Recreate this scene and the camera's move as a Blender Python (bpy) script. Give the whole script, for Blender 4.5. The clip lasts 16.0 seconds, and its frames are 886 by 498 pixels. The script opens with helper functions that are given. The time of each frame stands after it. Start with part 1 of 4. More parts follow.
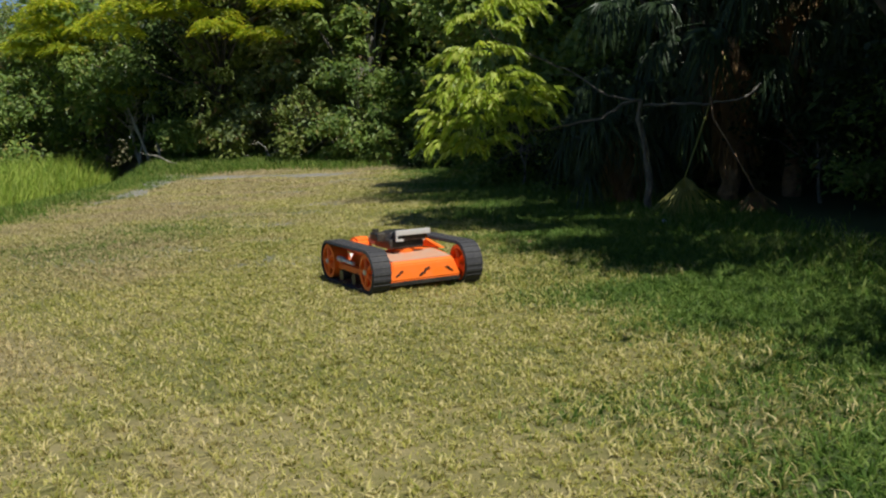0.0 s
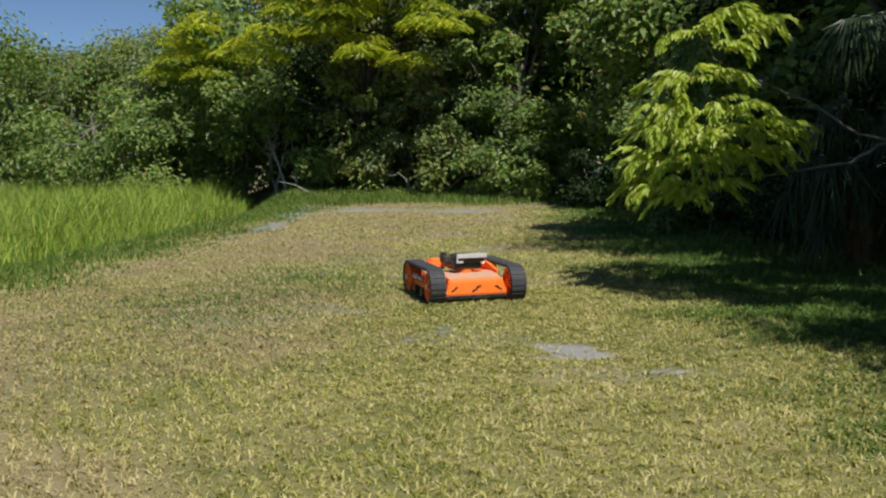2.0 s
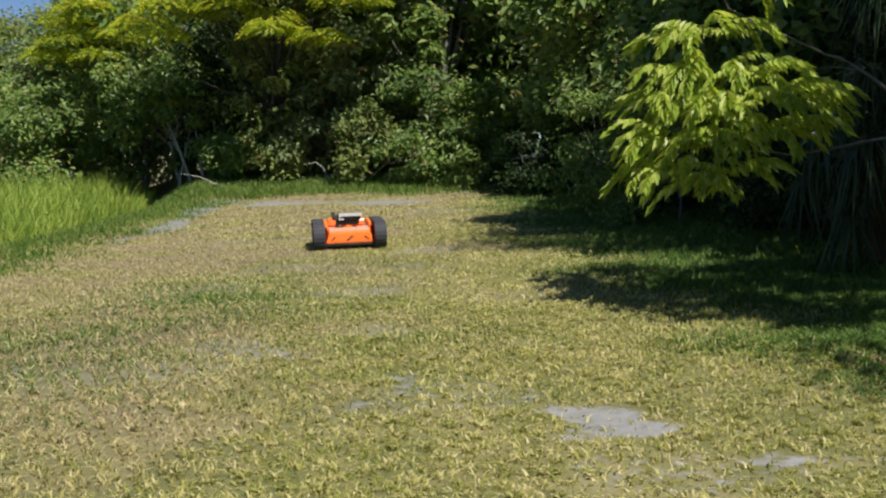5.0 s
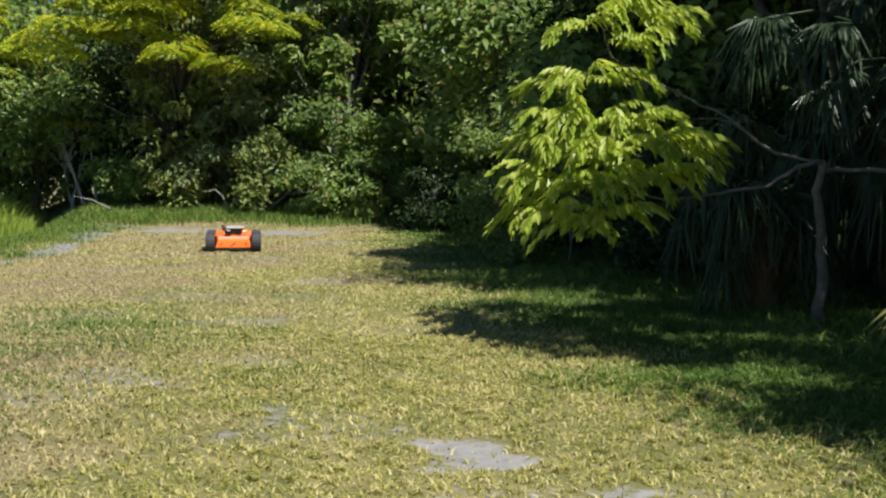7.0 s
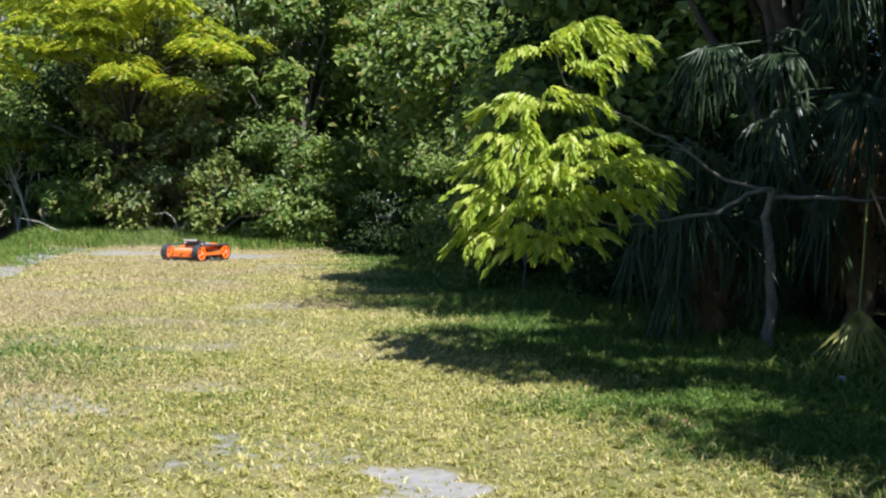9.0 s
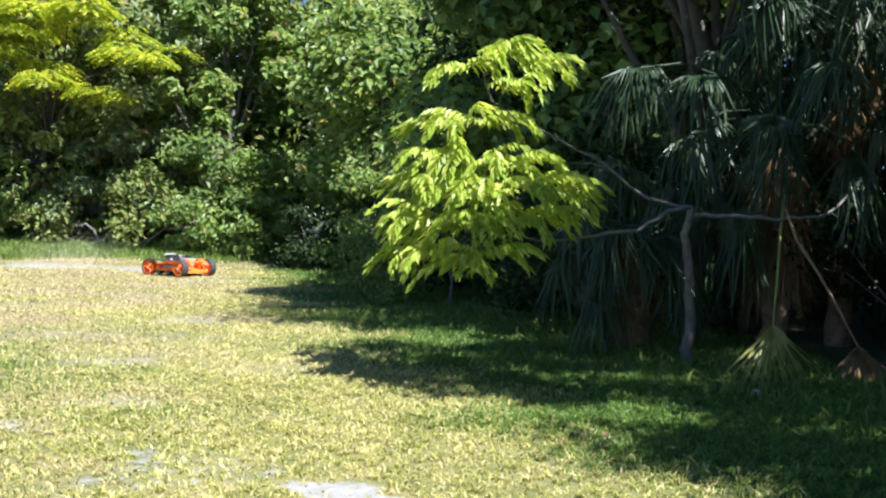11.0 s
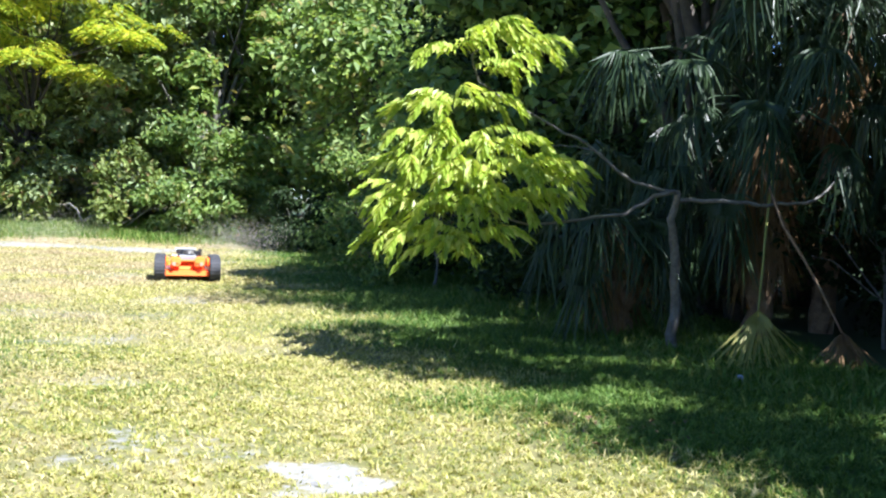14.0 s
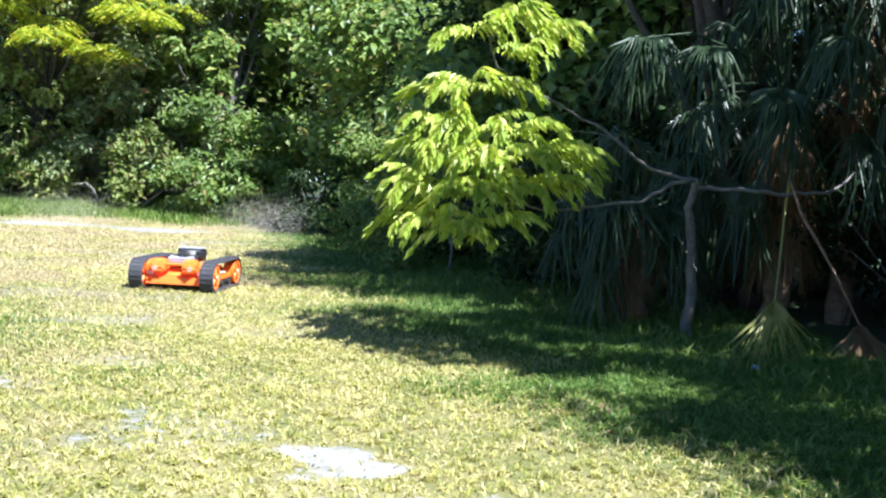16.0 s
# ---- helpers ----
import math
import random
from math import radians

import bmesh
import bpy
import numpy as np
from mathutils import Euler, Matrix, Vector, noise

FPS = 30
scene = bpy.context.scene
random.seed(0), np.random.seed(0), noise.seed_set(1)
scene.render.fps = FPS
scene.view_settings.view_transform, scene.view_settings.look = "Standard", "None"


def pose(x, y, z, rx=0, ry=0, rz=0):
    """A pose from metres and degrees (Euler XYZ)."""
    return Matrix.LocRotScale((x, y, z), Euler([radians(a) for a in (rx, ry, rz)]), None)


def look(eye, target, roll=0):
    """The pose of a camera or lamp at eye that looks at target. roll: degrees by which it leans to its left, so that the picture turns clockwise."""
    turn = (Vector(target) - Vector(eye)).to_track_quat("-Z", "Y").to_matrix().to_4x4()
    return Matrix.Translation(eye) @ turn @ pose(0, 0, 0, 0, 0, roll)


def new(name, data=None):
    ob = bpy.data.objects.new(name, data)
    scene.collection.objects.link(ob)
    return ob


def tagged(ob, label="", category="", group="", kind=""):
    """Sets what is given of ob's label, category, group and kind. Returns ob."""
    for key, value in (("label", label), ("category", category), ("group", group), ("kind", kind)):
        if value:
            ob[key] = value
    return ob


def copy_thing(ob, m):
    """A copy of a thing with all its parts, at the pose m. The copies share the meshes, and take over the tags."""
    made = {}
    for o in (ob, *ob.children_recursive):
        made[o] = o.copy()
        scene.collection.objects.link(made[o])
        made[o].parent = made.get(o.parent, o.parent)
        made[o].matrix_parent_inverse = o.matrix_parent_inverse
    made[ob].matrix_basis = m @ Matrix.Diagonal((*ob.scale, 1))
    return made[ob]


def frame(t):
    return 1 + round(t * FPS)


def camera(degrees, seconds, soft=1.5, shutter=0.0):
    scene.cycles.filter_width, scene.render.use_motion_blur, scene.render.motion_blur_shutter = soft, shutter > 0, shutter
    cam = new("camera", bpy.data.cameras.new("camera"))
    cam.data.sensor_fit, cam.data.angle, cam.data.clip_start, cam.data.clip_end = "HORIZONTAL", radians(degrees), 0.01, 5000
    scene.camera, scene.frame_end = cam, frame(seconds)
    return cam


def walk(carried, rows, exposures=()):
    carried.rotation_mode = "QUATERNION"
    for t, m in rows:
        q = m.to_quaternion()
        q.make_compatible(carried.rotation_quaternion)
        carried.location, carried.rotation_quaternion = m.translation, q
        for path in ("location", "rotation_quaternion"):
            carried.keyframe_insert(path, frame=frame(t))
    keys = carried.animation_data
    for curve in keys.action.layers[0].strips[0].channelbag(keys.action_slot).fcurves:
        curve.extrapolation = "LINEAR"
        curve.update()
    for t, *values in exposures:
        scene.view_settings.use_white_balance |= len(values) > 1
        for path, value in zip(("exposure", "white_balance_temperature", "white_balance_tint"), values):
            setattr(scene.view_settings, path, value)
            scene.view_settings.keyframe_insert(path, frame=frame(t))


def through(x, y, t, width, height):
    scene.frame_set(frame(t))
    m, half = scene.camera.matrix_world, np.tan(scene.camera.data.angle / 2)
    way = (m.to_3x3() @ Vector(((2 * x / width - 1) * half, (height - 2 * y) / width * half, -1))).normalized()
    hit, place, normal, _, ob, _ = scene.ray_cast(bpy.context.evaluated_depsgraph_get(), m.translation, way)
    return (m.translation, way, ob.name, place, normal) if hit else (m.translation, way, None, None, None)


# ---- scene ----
cam = camera(50.0, 16.0, soft=2.2)
PATH = [
    (0, (1.488, -4.423, 1.31), (1.361, -2.442, 1.048), -2.5),
    (0.5, (1.252, -3.771, 1.325), (1.044, -1.795, 1.101), -3.2),
    (1, (0.934, -3.372, 1.36), (0.672, -1.405, 1.112), -1.7),
    (1.5, (0.691, -2.885, 1.39), (0.367, -0.928, 1.134), -3.1),
    (2, (0.54, -2.308, 1.4), (0.16, -0.353, 1.211), -1.0),
    (2.5, (0.356, -1.678, 1.386), (0.139, 0.305, 1.242), -0.1),
    (3, (0.214, -1.252, 1.393), (-0.023, 0.729, 1.26), -3.2),
    (3.2, (0.171, -1.03, 1.379), (-0.08, 0.95, 1.246), -3.5),
    (5.3, (-0.169, 0.003, 1.354), (-0.34, 1.981, 1.114), -1.1),
    (5.5, (-0.154, -0.018, 1.363), (-0.244, 1.965, 1.114), -0.8),
    (6, (-0.049, -0.092, 1.38), (-0.07, 1.897, 1.174), -0.2),
    (6.5, (0.004, -0.095, 1.365), (-0.029, 1.898, 1.202), -0.2),
    (7, (0.009, -0.07, 1.353), (0.006, 1.924, 1.202), 0.3),
    (7.5, (0.007, -0.049, 1.346), (0.051, 1.945, 1.191), 0.8),
    (8, (0.006, -0.054, 1.358), (0.056, 1.941, 1.223), 0.6),
    (8.5, (0.002, -0.048, 1.361), (0.058, 1.948, 1.249), 0.9),
    (9, (0.011, -0.036, 1.359), (0.104, 1.959, 1.259), 0.7),
    (9.5, (0.02, -0.034, 1.35), (0.152, 1.959, 1.25), 0.4),
    (10, (0.025, -0.032, 1.349), (0.2, 1.959, 1.273), 0.9),
    (10.2, (0.023, -0.057, 1.353), (0.22, 1.932, 1.285), 0.9),
    (12.5, (0.058, -0.018, 1.329), (0.333, 1.963, 1.266), 2.0),
    (13, (0.048, -0.01, 1.328), (0.322, 1.97, 1.26), 2.3),
    (13.5, (0.043, 0.0, 1.327), (0.3, 1.981, 1.238), 2.4),
    (14, (0.051, 0.013, 1.318), (0.323, 1.992, 1.223), 2.1),
    (14.5, (0.058, 0.021, 1.32), (0.324, 2.0, 1.212), 2.3),
    (15, (0.06, 0.031, 1.317), (0.334, 2.008, 1.201), 2.5),
    (15.5, (0.048, 0.046, 1.313), (0.309, 2.024, 1.185), 2.9),
    (16, (0.047, 0.045, 1.32), (0.291, 2.026, 1.191), 2.9),
]
walk(cam, [(t, look(eye, target, roll)) for t, eye, target, roll in PATH], [(0, 0.16, 6450, 9), (3.2, 0.32, 6250, 11), (5.5, 0.46, 6250, 12), (7, 0.65, 6250, 12), (9, 1.06, 5950, 14), (10.2, 1.42, 5850, 13), (12.3, 1.80, 5650, 13), (14, 1.83, 5600, 14), (16, 1.83, 5450, 15)])

# ---- sun and sky ----
SUN = Vector((0.50, -0.55, 1.15)).normalized()
world = bpy.data.worlds.new("world")
scene.world = world
world.use_nodes = True
wn = world.node_tree.nodes
sky = wn.new("ShaderNodeTexSky")
sky.sky_type, sky.sun_disc = "NISHITA", False
sky.ozone_density, sky.dust_density, sky.altitude = 5.0, 0.0, 2500
sky.sun_elevation = math.asin(SUN.z)
sky.sun_rotation = math.atan2(SUN.x, SUN.y)
world.node_tree.links.new(sky.outputs[0], wn["Background"].inputs[0])
wn["Background"].inputs[1].default_value = 0.065
sun = new("sun", bpy.data.lights.new("sun", "SUN"))
sun.data.energy, sun.data.angle, sun.data.color = 5.0, radians(0.55), (1.0, 0.96, 0.87)
sun.matrix_world = look(SUN * 60, (0, 0, 0))

# ---- ground heights ----
EDGE_Y = [-40, 0, 6, 11, 17, 24, 29, 34, 60]
EDGE_X = [-8.0, -6.3, -6.6, -7.3, -8.1, -9.1, -10.3, -13, -20]


def edge(y):
    return np.interp(y, EDGE_Y, EDGE_X)


def height(x, y):
    """The lawn's height: level, falling to the marsh, rising to a bank under the far trees."""
    x, y = np.asarray(x, float), np.asarray(y, float)
    s = np.clip((edge(y) - x) / 2.6, 0, 1)
    s = s * s * (3 - 2 * s)
    r = np.clip((y - 23.5) / 7.5, 0, 1)
    r = r * r * (3 - 2 * r)
    rough = 0.012 * np.sin(1.3 * x + 0.7 * y) * np.sin(0.9 * y - 0.5 * x) + 0.006 * np.sin(4.1 * x + 1.7) * np.sin(3.7 * y)
    return -0.55 * s + 0.62 * r * np.clip((x + 40) / 25, 0, 1) * (1 - s) + rough


# ---- building helpers ----
def mesh_np(name, verts, faces, smooth=False):
    """A mesh from arrays: verts n x 3, faces m x k."""
    me = bpy.data.meshes.new(name)
    verts, faces = np.asarray(verts, np.float32), np.asarray(faces, np.int32)
    m, k = faces.shape
    me.vertices.add(len(verts))
    me.vertices.foreach_set("co", verts.ravel())
    me.loops.add(m * k)
    me.loops.foreach_set("vertex_index", faces.ravel())
    me.polygons.add(m)
    me.polygons.foreach_set("loop_start", np.arange(m, dtype=np.int32) * k)
    me.polygons.foreach_set("loop_total", np.full(m, k, np.int32))
    me.polygons.foreach_set("use_smooth", np.full(m, smooth))
    me.update(calc_edges=True)
    return me


def part(name, bm, material, parent=None, label=""):
    """Links a bmesh or a mesh as one object under a thing or part."""
    if isinstance(bm, bmesh.types.BMesh):
        me = bpy.data.meshes.new(name)
        bm.to_mesh(me)
        bm.free()
    else:
        me = bm
    if material and not me.materials:
        me.materials.append(material)
    ob = new(name, me)
    ob.parent = parent
    if label:
        ob["label"] = label
    return ob


def empty(name, m, label, category, group="", kind=""):
    ob = new(name)
    ob.empty_display_size = 0.2
    ob.matrix_world = m
    return tagged(ob, label, category, group, kind)


def box(bm, x0, x1, y0, y1, z0, z1, bevel=0.0):
    made = bmesh.ops.create_cube(bm, size=1, matrix=Matrix.LocRotScale(((x0 + x1) / 2, (y0 + y1) / 2, (z0 + z1) / 2), None, (x1 - x0, y1 - y0, z1 - z0)))
    if bevel:
        edges = list({e for v in made["verts"] for e in v.link_edges})
        bmesh.ops.bevel(bm, geom=edges, offset=bevel, segments=2, affect="EDGES", profile=0.6)
    return bm


def rod(bm, a, b, r0, r1=None, sides=10):
    a, b = Vector(a), Vector(b)
    d = b - a
    m = Matrix.Translation((a + b) / 2) @ d.to_track_quat("Z", "Y").to_matrix().to_4x4()
    bmesh.ops.create_cone(bm, cap_ends=True, segments=sides, radius1=r0, radius2=r0 if r1 is None else r1, depth=d.length, matrix=m)
    return bm


def tube(points, radii, sides=7):
    """Arrays of a bent tapered tube along points."""
    P = np.array(points, float)
    n = len(P)
    verts, faces = [], []
    for i in range(n):
        t = P[min(i + 1, n - 1)] - P[max(i - 1, 0)]
        t /= np.linalg.norm(t) + 1e-9
        a = np.cross(t, (0.31, 0.87, 0.38))
        a /= np.linalg.norm(a) + 1e-9
        b = np.cross(t, a)
        for k in range(sides):
            w = 2 * math.pi * k / sides
            verts.append(P[i] + radii[i] * (1 + 0.12 * math.sin(3 * w + 2.1 * i)) * (a * math.cos(w) + b * math.sin(w)))
    for i in range(n - 1):
        for k in range(sides):
            q = i * sides
            faces.append((q + k, q + (k + 1) % sides, q + sides + (k + 1) % sides, q + sides + k))
    return np.array(verts), np.array(faces)


def join(pieces):
    """Joins (verts, faces) arrays with faces of equal size."""
    vs, fs, o = [], [], 0
    for v, f in pieces:
        vs.append(v)
        fs.append(f + o)
        o += len(v)
    return np.concatenate(vs), np.concatenate(fs)


# ---- materials ----
def material(name, rough=0.6, metal=0.0):
    m = bpy.data.materials.new(name)
    m.use_nodes = True
    b = m.node_tree.nodes["Principled BSDF"]
    b.inputs["Roughness"].default_value, b.inputs["Metallic"].default_value = rough, metal
    return m, m.node_tree.nodes, m.node_tree.links, b


def noise_node(nodes, links, scale, detail=3, coord="Object", rough=0.55):
    c = nodes.new("ShaderNodeTexCoord")
    n = nodes.new("ShaderNodeTexNoise")
    n.inputs["Scale"].default_value, n.inputs["Detail"].default_value, n.inputs["Roughness"].default_value = scale, detail, rough
    links.new(c.outputs[coord], n.inputs["Vector"])
    return n.outputs["Fac"]


def ramp(nodes, links, fac, stops):
    r = nodes.new("ShaderNodeValToRGB")
    e = r.color_ramp.elements
    while len(e) < len(stops):
        e.new(0.5)
    for el, (p, c) in zip(e, stops):
        el.position, el.color = p, (*c, 1)
    links.new(fac, r.inputs["Fac"])
    return r.outputs["Color"]


def mix(nodes, links, fac, a, b, mode="MIX"):
    m = nodes.new("ShaderNodeMix")
    m.data_type, m.blend_type = "RGBA", mode
    for s, v in ((m.inputs[0], fac), (m.inputs[6], a), (m.inputs[7], b)):
        if isinstance(v, (int, float)):
            s.default_value = v
        elif isinstance(v, tuple):
            s.default_value = (*v, 1)
        else:
            links.new(v, s)
    return m.outputs[2]


def bump(nodes, links, bsdf, fac, strength, distance):
    b = nodes.new("ShaderNodeBump")
    b.inputs["Strength"].default_value, b.inputs["Distance"].default_value = strength, distance
    links.new(fac, b.inputs["Height"])
    links.new(b.outputs[0], bsdf.inputs["Normal"])


def leaf_material(name, dark, mid, light, through=0.35, rough=0.45, scale=0.5, odd=None):
    """Leaves: each leaf its own tone, drifting over the crown, light shining through."""
    m, n, l, b = material(name, rough)
    geo = n.new("ShaderNodeNewGeometry")
    tone = ramp(n, l, geo.outputs["Random Per Island"], [(0.0, dark), (0.5, mid), (1.0, light)] if not odd else [(0.0, dark), (0.5, mid), (0.93, light), (0.97, odd)])
    drift = ramp(n, l, noise_node(n, l, scale, 2), [(0.3, (0.65, 0.7, 0.7)), (0.7, (1.15, 1.1, 0.95))])
    col = mix(n, l, 1.0, tone, drift, "MULTIPLY")
    l.new(col, b.inputs["Base Color"])
    b.inputs["Specular IOR Level"].default_value = 0.3
    t = n.new("ShaderNodeBsdfTranslucent")
    l.new(mix(n, l, 1.0, col, (1.2, 1.15, 0.6), "MULTIPLY"), t.inputs["Color"])
    s = n.new("ShaderNodeMixShader")
    s.inputs[0].default_value = through
    l.new(b.outputs[0], s.inputs[1])
    l.new(t.outputs[0], s.inputs[2])
    l.new(s.outputs[0], n["Material Output"].inputs["Surface"])
    return m


def bark_material(name, a, b_, scale=6):
    m, n, l, b = material(name, 0.85)
    f = noise_node(n, l, scale, 5)
    g = noise_node(n, l, scale * 6, 3)
    l.new(mix(n, l, 0.35, ramp(n, l, f, [(0.35, a), (0.65, b_)]), ramp(n, l, g, [(0.4, a), (0.6, b_)])), b.inputs["Base Color"])
    bump(n, l, b, g, 0.6, 0.01)
    return m


def lawn_tone(n, l):
    """Green and straw patches of the lawn, shared by the soil sheet and the blades."""
    big = noise_node(n, l, 0.42, 4, rough=0.62)
    small = noise_node(n, l, 2.6, 5, rough=0.7)
    k = n.new("ShaderNodeMath")
    k.operation = "MULTIPLY_ADD"
    l.new(mix(n, l, 0.5, big, small), k.inputs[0])
    k.inputs[1].default_value, k.inputs[2].default_value = 1.45, -0.225
    return k.outputs[0]


def dry_mask(n, l):
    """Where the lawn has dried to tan: in drifts, and widely over its marsh side."""
    c = n.new("ShaderNodeTexCoord")
    xyz = n.new("ShaderNodeSeparateXYZ")
    l.new(c.outputs["Object"], xyz.inputs[0])
    side = n.new("ShaderNodeMapRange")
    l.new(xyz.outputs["X"], side.inputs["Value"])
    side.inputs["From Min"].default_value, side.inputs["From Max"].default_value = 0.6, -3.6
    side.inputs["To Min"].default_value, side.inputs["To Max"].default_value = -0.10, 0.13
    add = n.new("ShaderNodeMath")
    l.new(noise_node(n, l, 0.55, 4, rough=0.6), add.inputs[0])
    l.new(side.outputs[0], add.inputs[1])
    return ramp(n, l, add.outputs[0], [(0.49, (0, 0, 0)), (0.72, (0.8, 0.8, 0.8))])


def lawn_soil():
    m, n, l, b = material("lawn_thatch", 0.9)
    f = lawn_tone(n, l)
    col = ramp(n, l, f, [(0.36, (0.10, 0.11, 0.03)), (0.5, (0.165, 0.152, 0.05)), (0.64, (0.24, 0.205, 0.095))])
    col = mix(n, l, dry_mask(n, l), col, (0.22, 0.178, 0.10))
    fine = noise_node(n, l, 90, 3)
    col = mix(n, l, 1.0, col, ramp(n, l, fine, [(0.3, (0.62, 0.62, 0.58)), (0.7, (1.18, 1.18, 1.15))]), "MULTIPLY")
    # greener turf beside the trees, darkened further to paint in their shade
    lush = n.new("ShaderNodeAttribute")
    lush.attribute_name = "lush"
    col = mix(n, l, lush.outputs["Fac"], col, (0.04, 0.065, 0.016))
    # pale sand where the turf is worn away, with a ragged edge
    a = n.new("ShaderNodeAttribute")
    a.attribute_name = "bare"
    rag = n.new("ShaderNodeMath")
    rag.operation = "MULTIPLY_ADD"
    l.new(noise_node(n, l, 11, 5, rough=0.7), rag.inputs[0])
    rag.inputs[1].default_value = 0.84
    l.new(a.outputs["Fac"], rag.inputs[2])
    mask = ramp(n, l, rag.outputs[0], [(0.68, (0, 0, 0)), (0.80, (1, 1, 1))])
    grit = noise_node(n, l, 150, 3)
    sand = mix(n, l, 0.5, ramp(n, l, noise_node(n, l, 9, 5), [(0.35, (0.165, 0.16, 0.15)), (0.65, (0.29, 0.284, 0.275))]), ramp(n, l, grit, [(0.3, (0.14, 0.134, 0.125)), (0.7, (0.30, 0.292, 0.28))]))
    l.new(mix(n, l, mask, col, sand), b.inputs["Base Color"])
    bump(n, l, b, fine, 0.4, 0.01)
    return m


def grass_material(name, green, straw, pale, lo=0.36, hi=0.64, dry=None):
    m, n, l, b = material(name, 0.55)
    geo = n.new("ShaderNodeNewGeometry")
    f = lawn_tone(n, l)
    sway = mix(n, l, 0.5, f, geo.outputs["Random Per Island"])
    col = ramp(n, l, sway, [(lo - 0.06, green), (0.5, straw), (hi + 0.06, pale)])
    if dry:
        col = mix(n, l, dry_mask(n, l), col, ramp(n, l, geo.outputs["Random Per Island"], [(0.0, tuple(0.6 * v for v in dry)), (1.0, tuple(1.25 * v for v in dry))]))
    l.new(col, b.inputs["Base Color"])
    b.inputs["Specular IOR Level"].default_value = 0.3
    t = n.new("ShaderNodeBsdfTranslucent")
    l.new(col, t.inputs["Color"])
    s = n.new("ShaderNodeMixShader")
    s.inputs[0].default_value = 0.4
    l.new(b.outputs[0], s.inputs[1])
    l.new(t.outputs[0], s.inputs[2])
    l.new(s.outputs[0], n["Material Output"].inputs["Surface"])
    return m


def paint_material(name, colour, rough=0.35, metal=0.0, dirt=(0.25, 0.2, 0.12), amount=0.35, coat=0.0):
    m, n, l, b = material(name, rough, metal)
    f = noise_node(n, l, 9, 5)
    g = noise_node(n, l, 70, 3)
    k = ramp(n, l, mix(n, l, 0.4, f, g), [(0.48, (0, 0, 0)), (0.68, (amount, amount, amount))])
    l.new(mix(n, l, k, colour, dirt), b.inputs["Base Color"])
    l.new(ramp(n, l, f, [(0.3, (rough * 0.8,) * 3), (0.7, (min(1, rough * 1.5),) * 3)]), b.inputs["Roughness"])
    b.inputs["Coat Weight"].default_value = coat
    bump(n, l, b, g, 0.15, 0.002)
    return m


SOIL = lawn_soil()
GRASS = grass_material("lawn_blades", (0.24, 0.265, 0.05), (0.47, 0.435, 0.115), (0.70, 0.61, 0.31), dry=(0.52, 0.41, 0.245))
# greener grass whose colour also holds part of the trees' shade
LUSH_SHADE = grass_material("lush_shade_blades", (0.06, 0.12, 0.02), (0.11, 0.20, 0.03), (0.22, 0.30, 0.07))
VERGE = grass_material("verge_blades", (0.07, 0.15, 0.02), (0.13, 0.22, 0.03), (0.26, 0.30, 0.08))
REED = grass_material("reed_blades", (0.15, 0.25, 0.03), (0.27, 0.38, 0.045), (0.42, 0.48, 0.10))
BARK = bark_material("grey_bark", (0.08, 0.07, 0.06), (0.20, 0.185, 0.165))
DARK_BARK = bark_material("dark_bark", (0.03, 0.025, 0.02), (0.09, 0.075, 0.06))
PALE_BARK = bark_material("pale_bark", (0.22, 0.20, 0.17), (0.42, 0.39, 0.34), 9)
DEAD = bark_material("dead_frond_brown", (0.12, 0.07, 0.04), (0.32, 0.20, 0.11), 12)
# near-black copy of the leaves: the wood's shade is put into the colour
LEAF_SHADED = leaf_material("shaded_leaves", (0.014, 0.028, 0.010), (0.028, 0.052, 0.018), (0.06, 0.095, 0.035), 0.3, 0.5)
LEAF_MID = leaf_material("green_leaves", (0.10, 0.17, 0.05), (0.21, 0.315, 0.09), (0.36, 0.45, 0.16), 0.5, 0.42, odd=(0.34, 0.30, 0.12))
LEAF_GREY = leaf_material("grey_green_leaves", (0.11, 0.15, 0.065), (0.21, 0.275, 0.125), (0.36, 0.42, 0.23), 0.45, odd=(0.28, 0.18, 0.10))
LEAF_OLIVE = leaf_material("olive_leaves", (0.13, 0.18, 0.05), (0.25, 0.32, 0.09), (0.40, 0.45, 0.17), 0.48, odd=(0.30, 0.20, 0.10))
LEAF_BROAD = leaf_material("broad_glossy_leaves", (0.08, 0.15, 0.05), (0.16, 0.27, 0.085), (0.32, 0.43, 0.17), 0.42, 0.34)
LEAF_YELLOW = leaf_material("yellow_green_leaves", (0.25, 0.38, 0.04), (0.44, 0.52, 0.05), (0.68, 0.62, 0.07), 0.5)
LEAF_LIME = leaf_material("lime_leaflets", (0.32, 0.44, 0.05), (0.48, 0.58, 0.09), (0.66, 0.70, 0.20), 0.5, 0.4, 1.2)
# fans toned well below their own green, so the colour carries the shade
PALM_SHADED = leaf_material("palm_blades", (0.014, 0.03, 0.015), (0.028, 0.054, 0.026), (0.08, 0.11, 0.055), 0.15, 0.36)
PALM_PALE = leaf_material("yellowing_palm_blades", (0.15, 0.17, 0.045), (0.29, 0.29, 0.08), (0.42, 0.37, 0.16), 0.25, 0.5)
PALM_DEAD = leaf_material("dead_palm_blades", (0.09, 0.05, 0.03), (0.19, 0.115, 0.06), (0.30, 0.20, 0.12), 0.15, 0.7)
ORANGE = paint_material("orange_paint", (0.93, 0.17, 0.010), 0.5, amount=0.2, dirt=(0.5, 0.22, 0.08), coat=0.05)
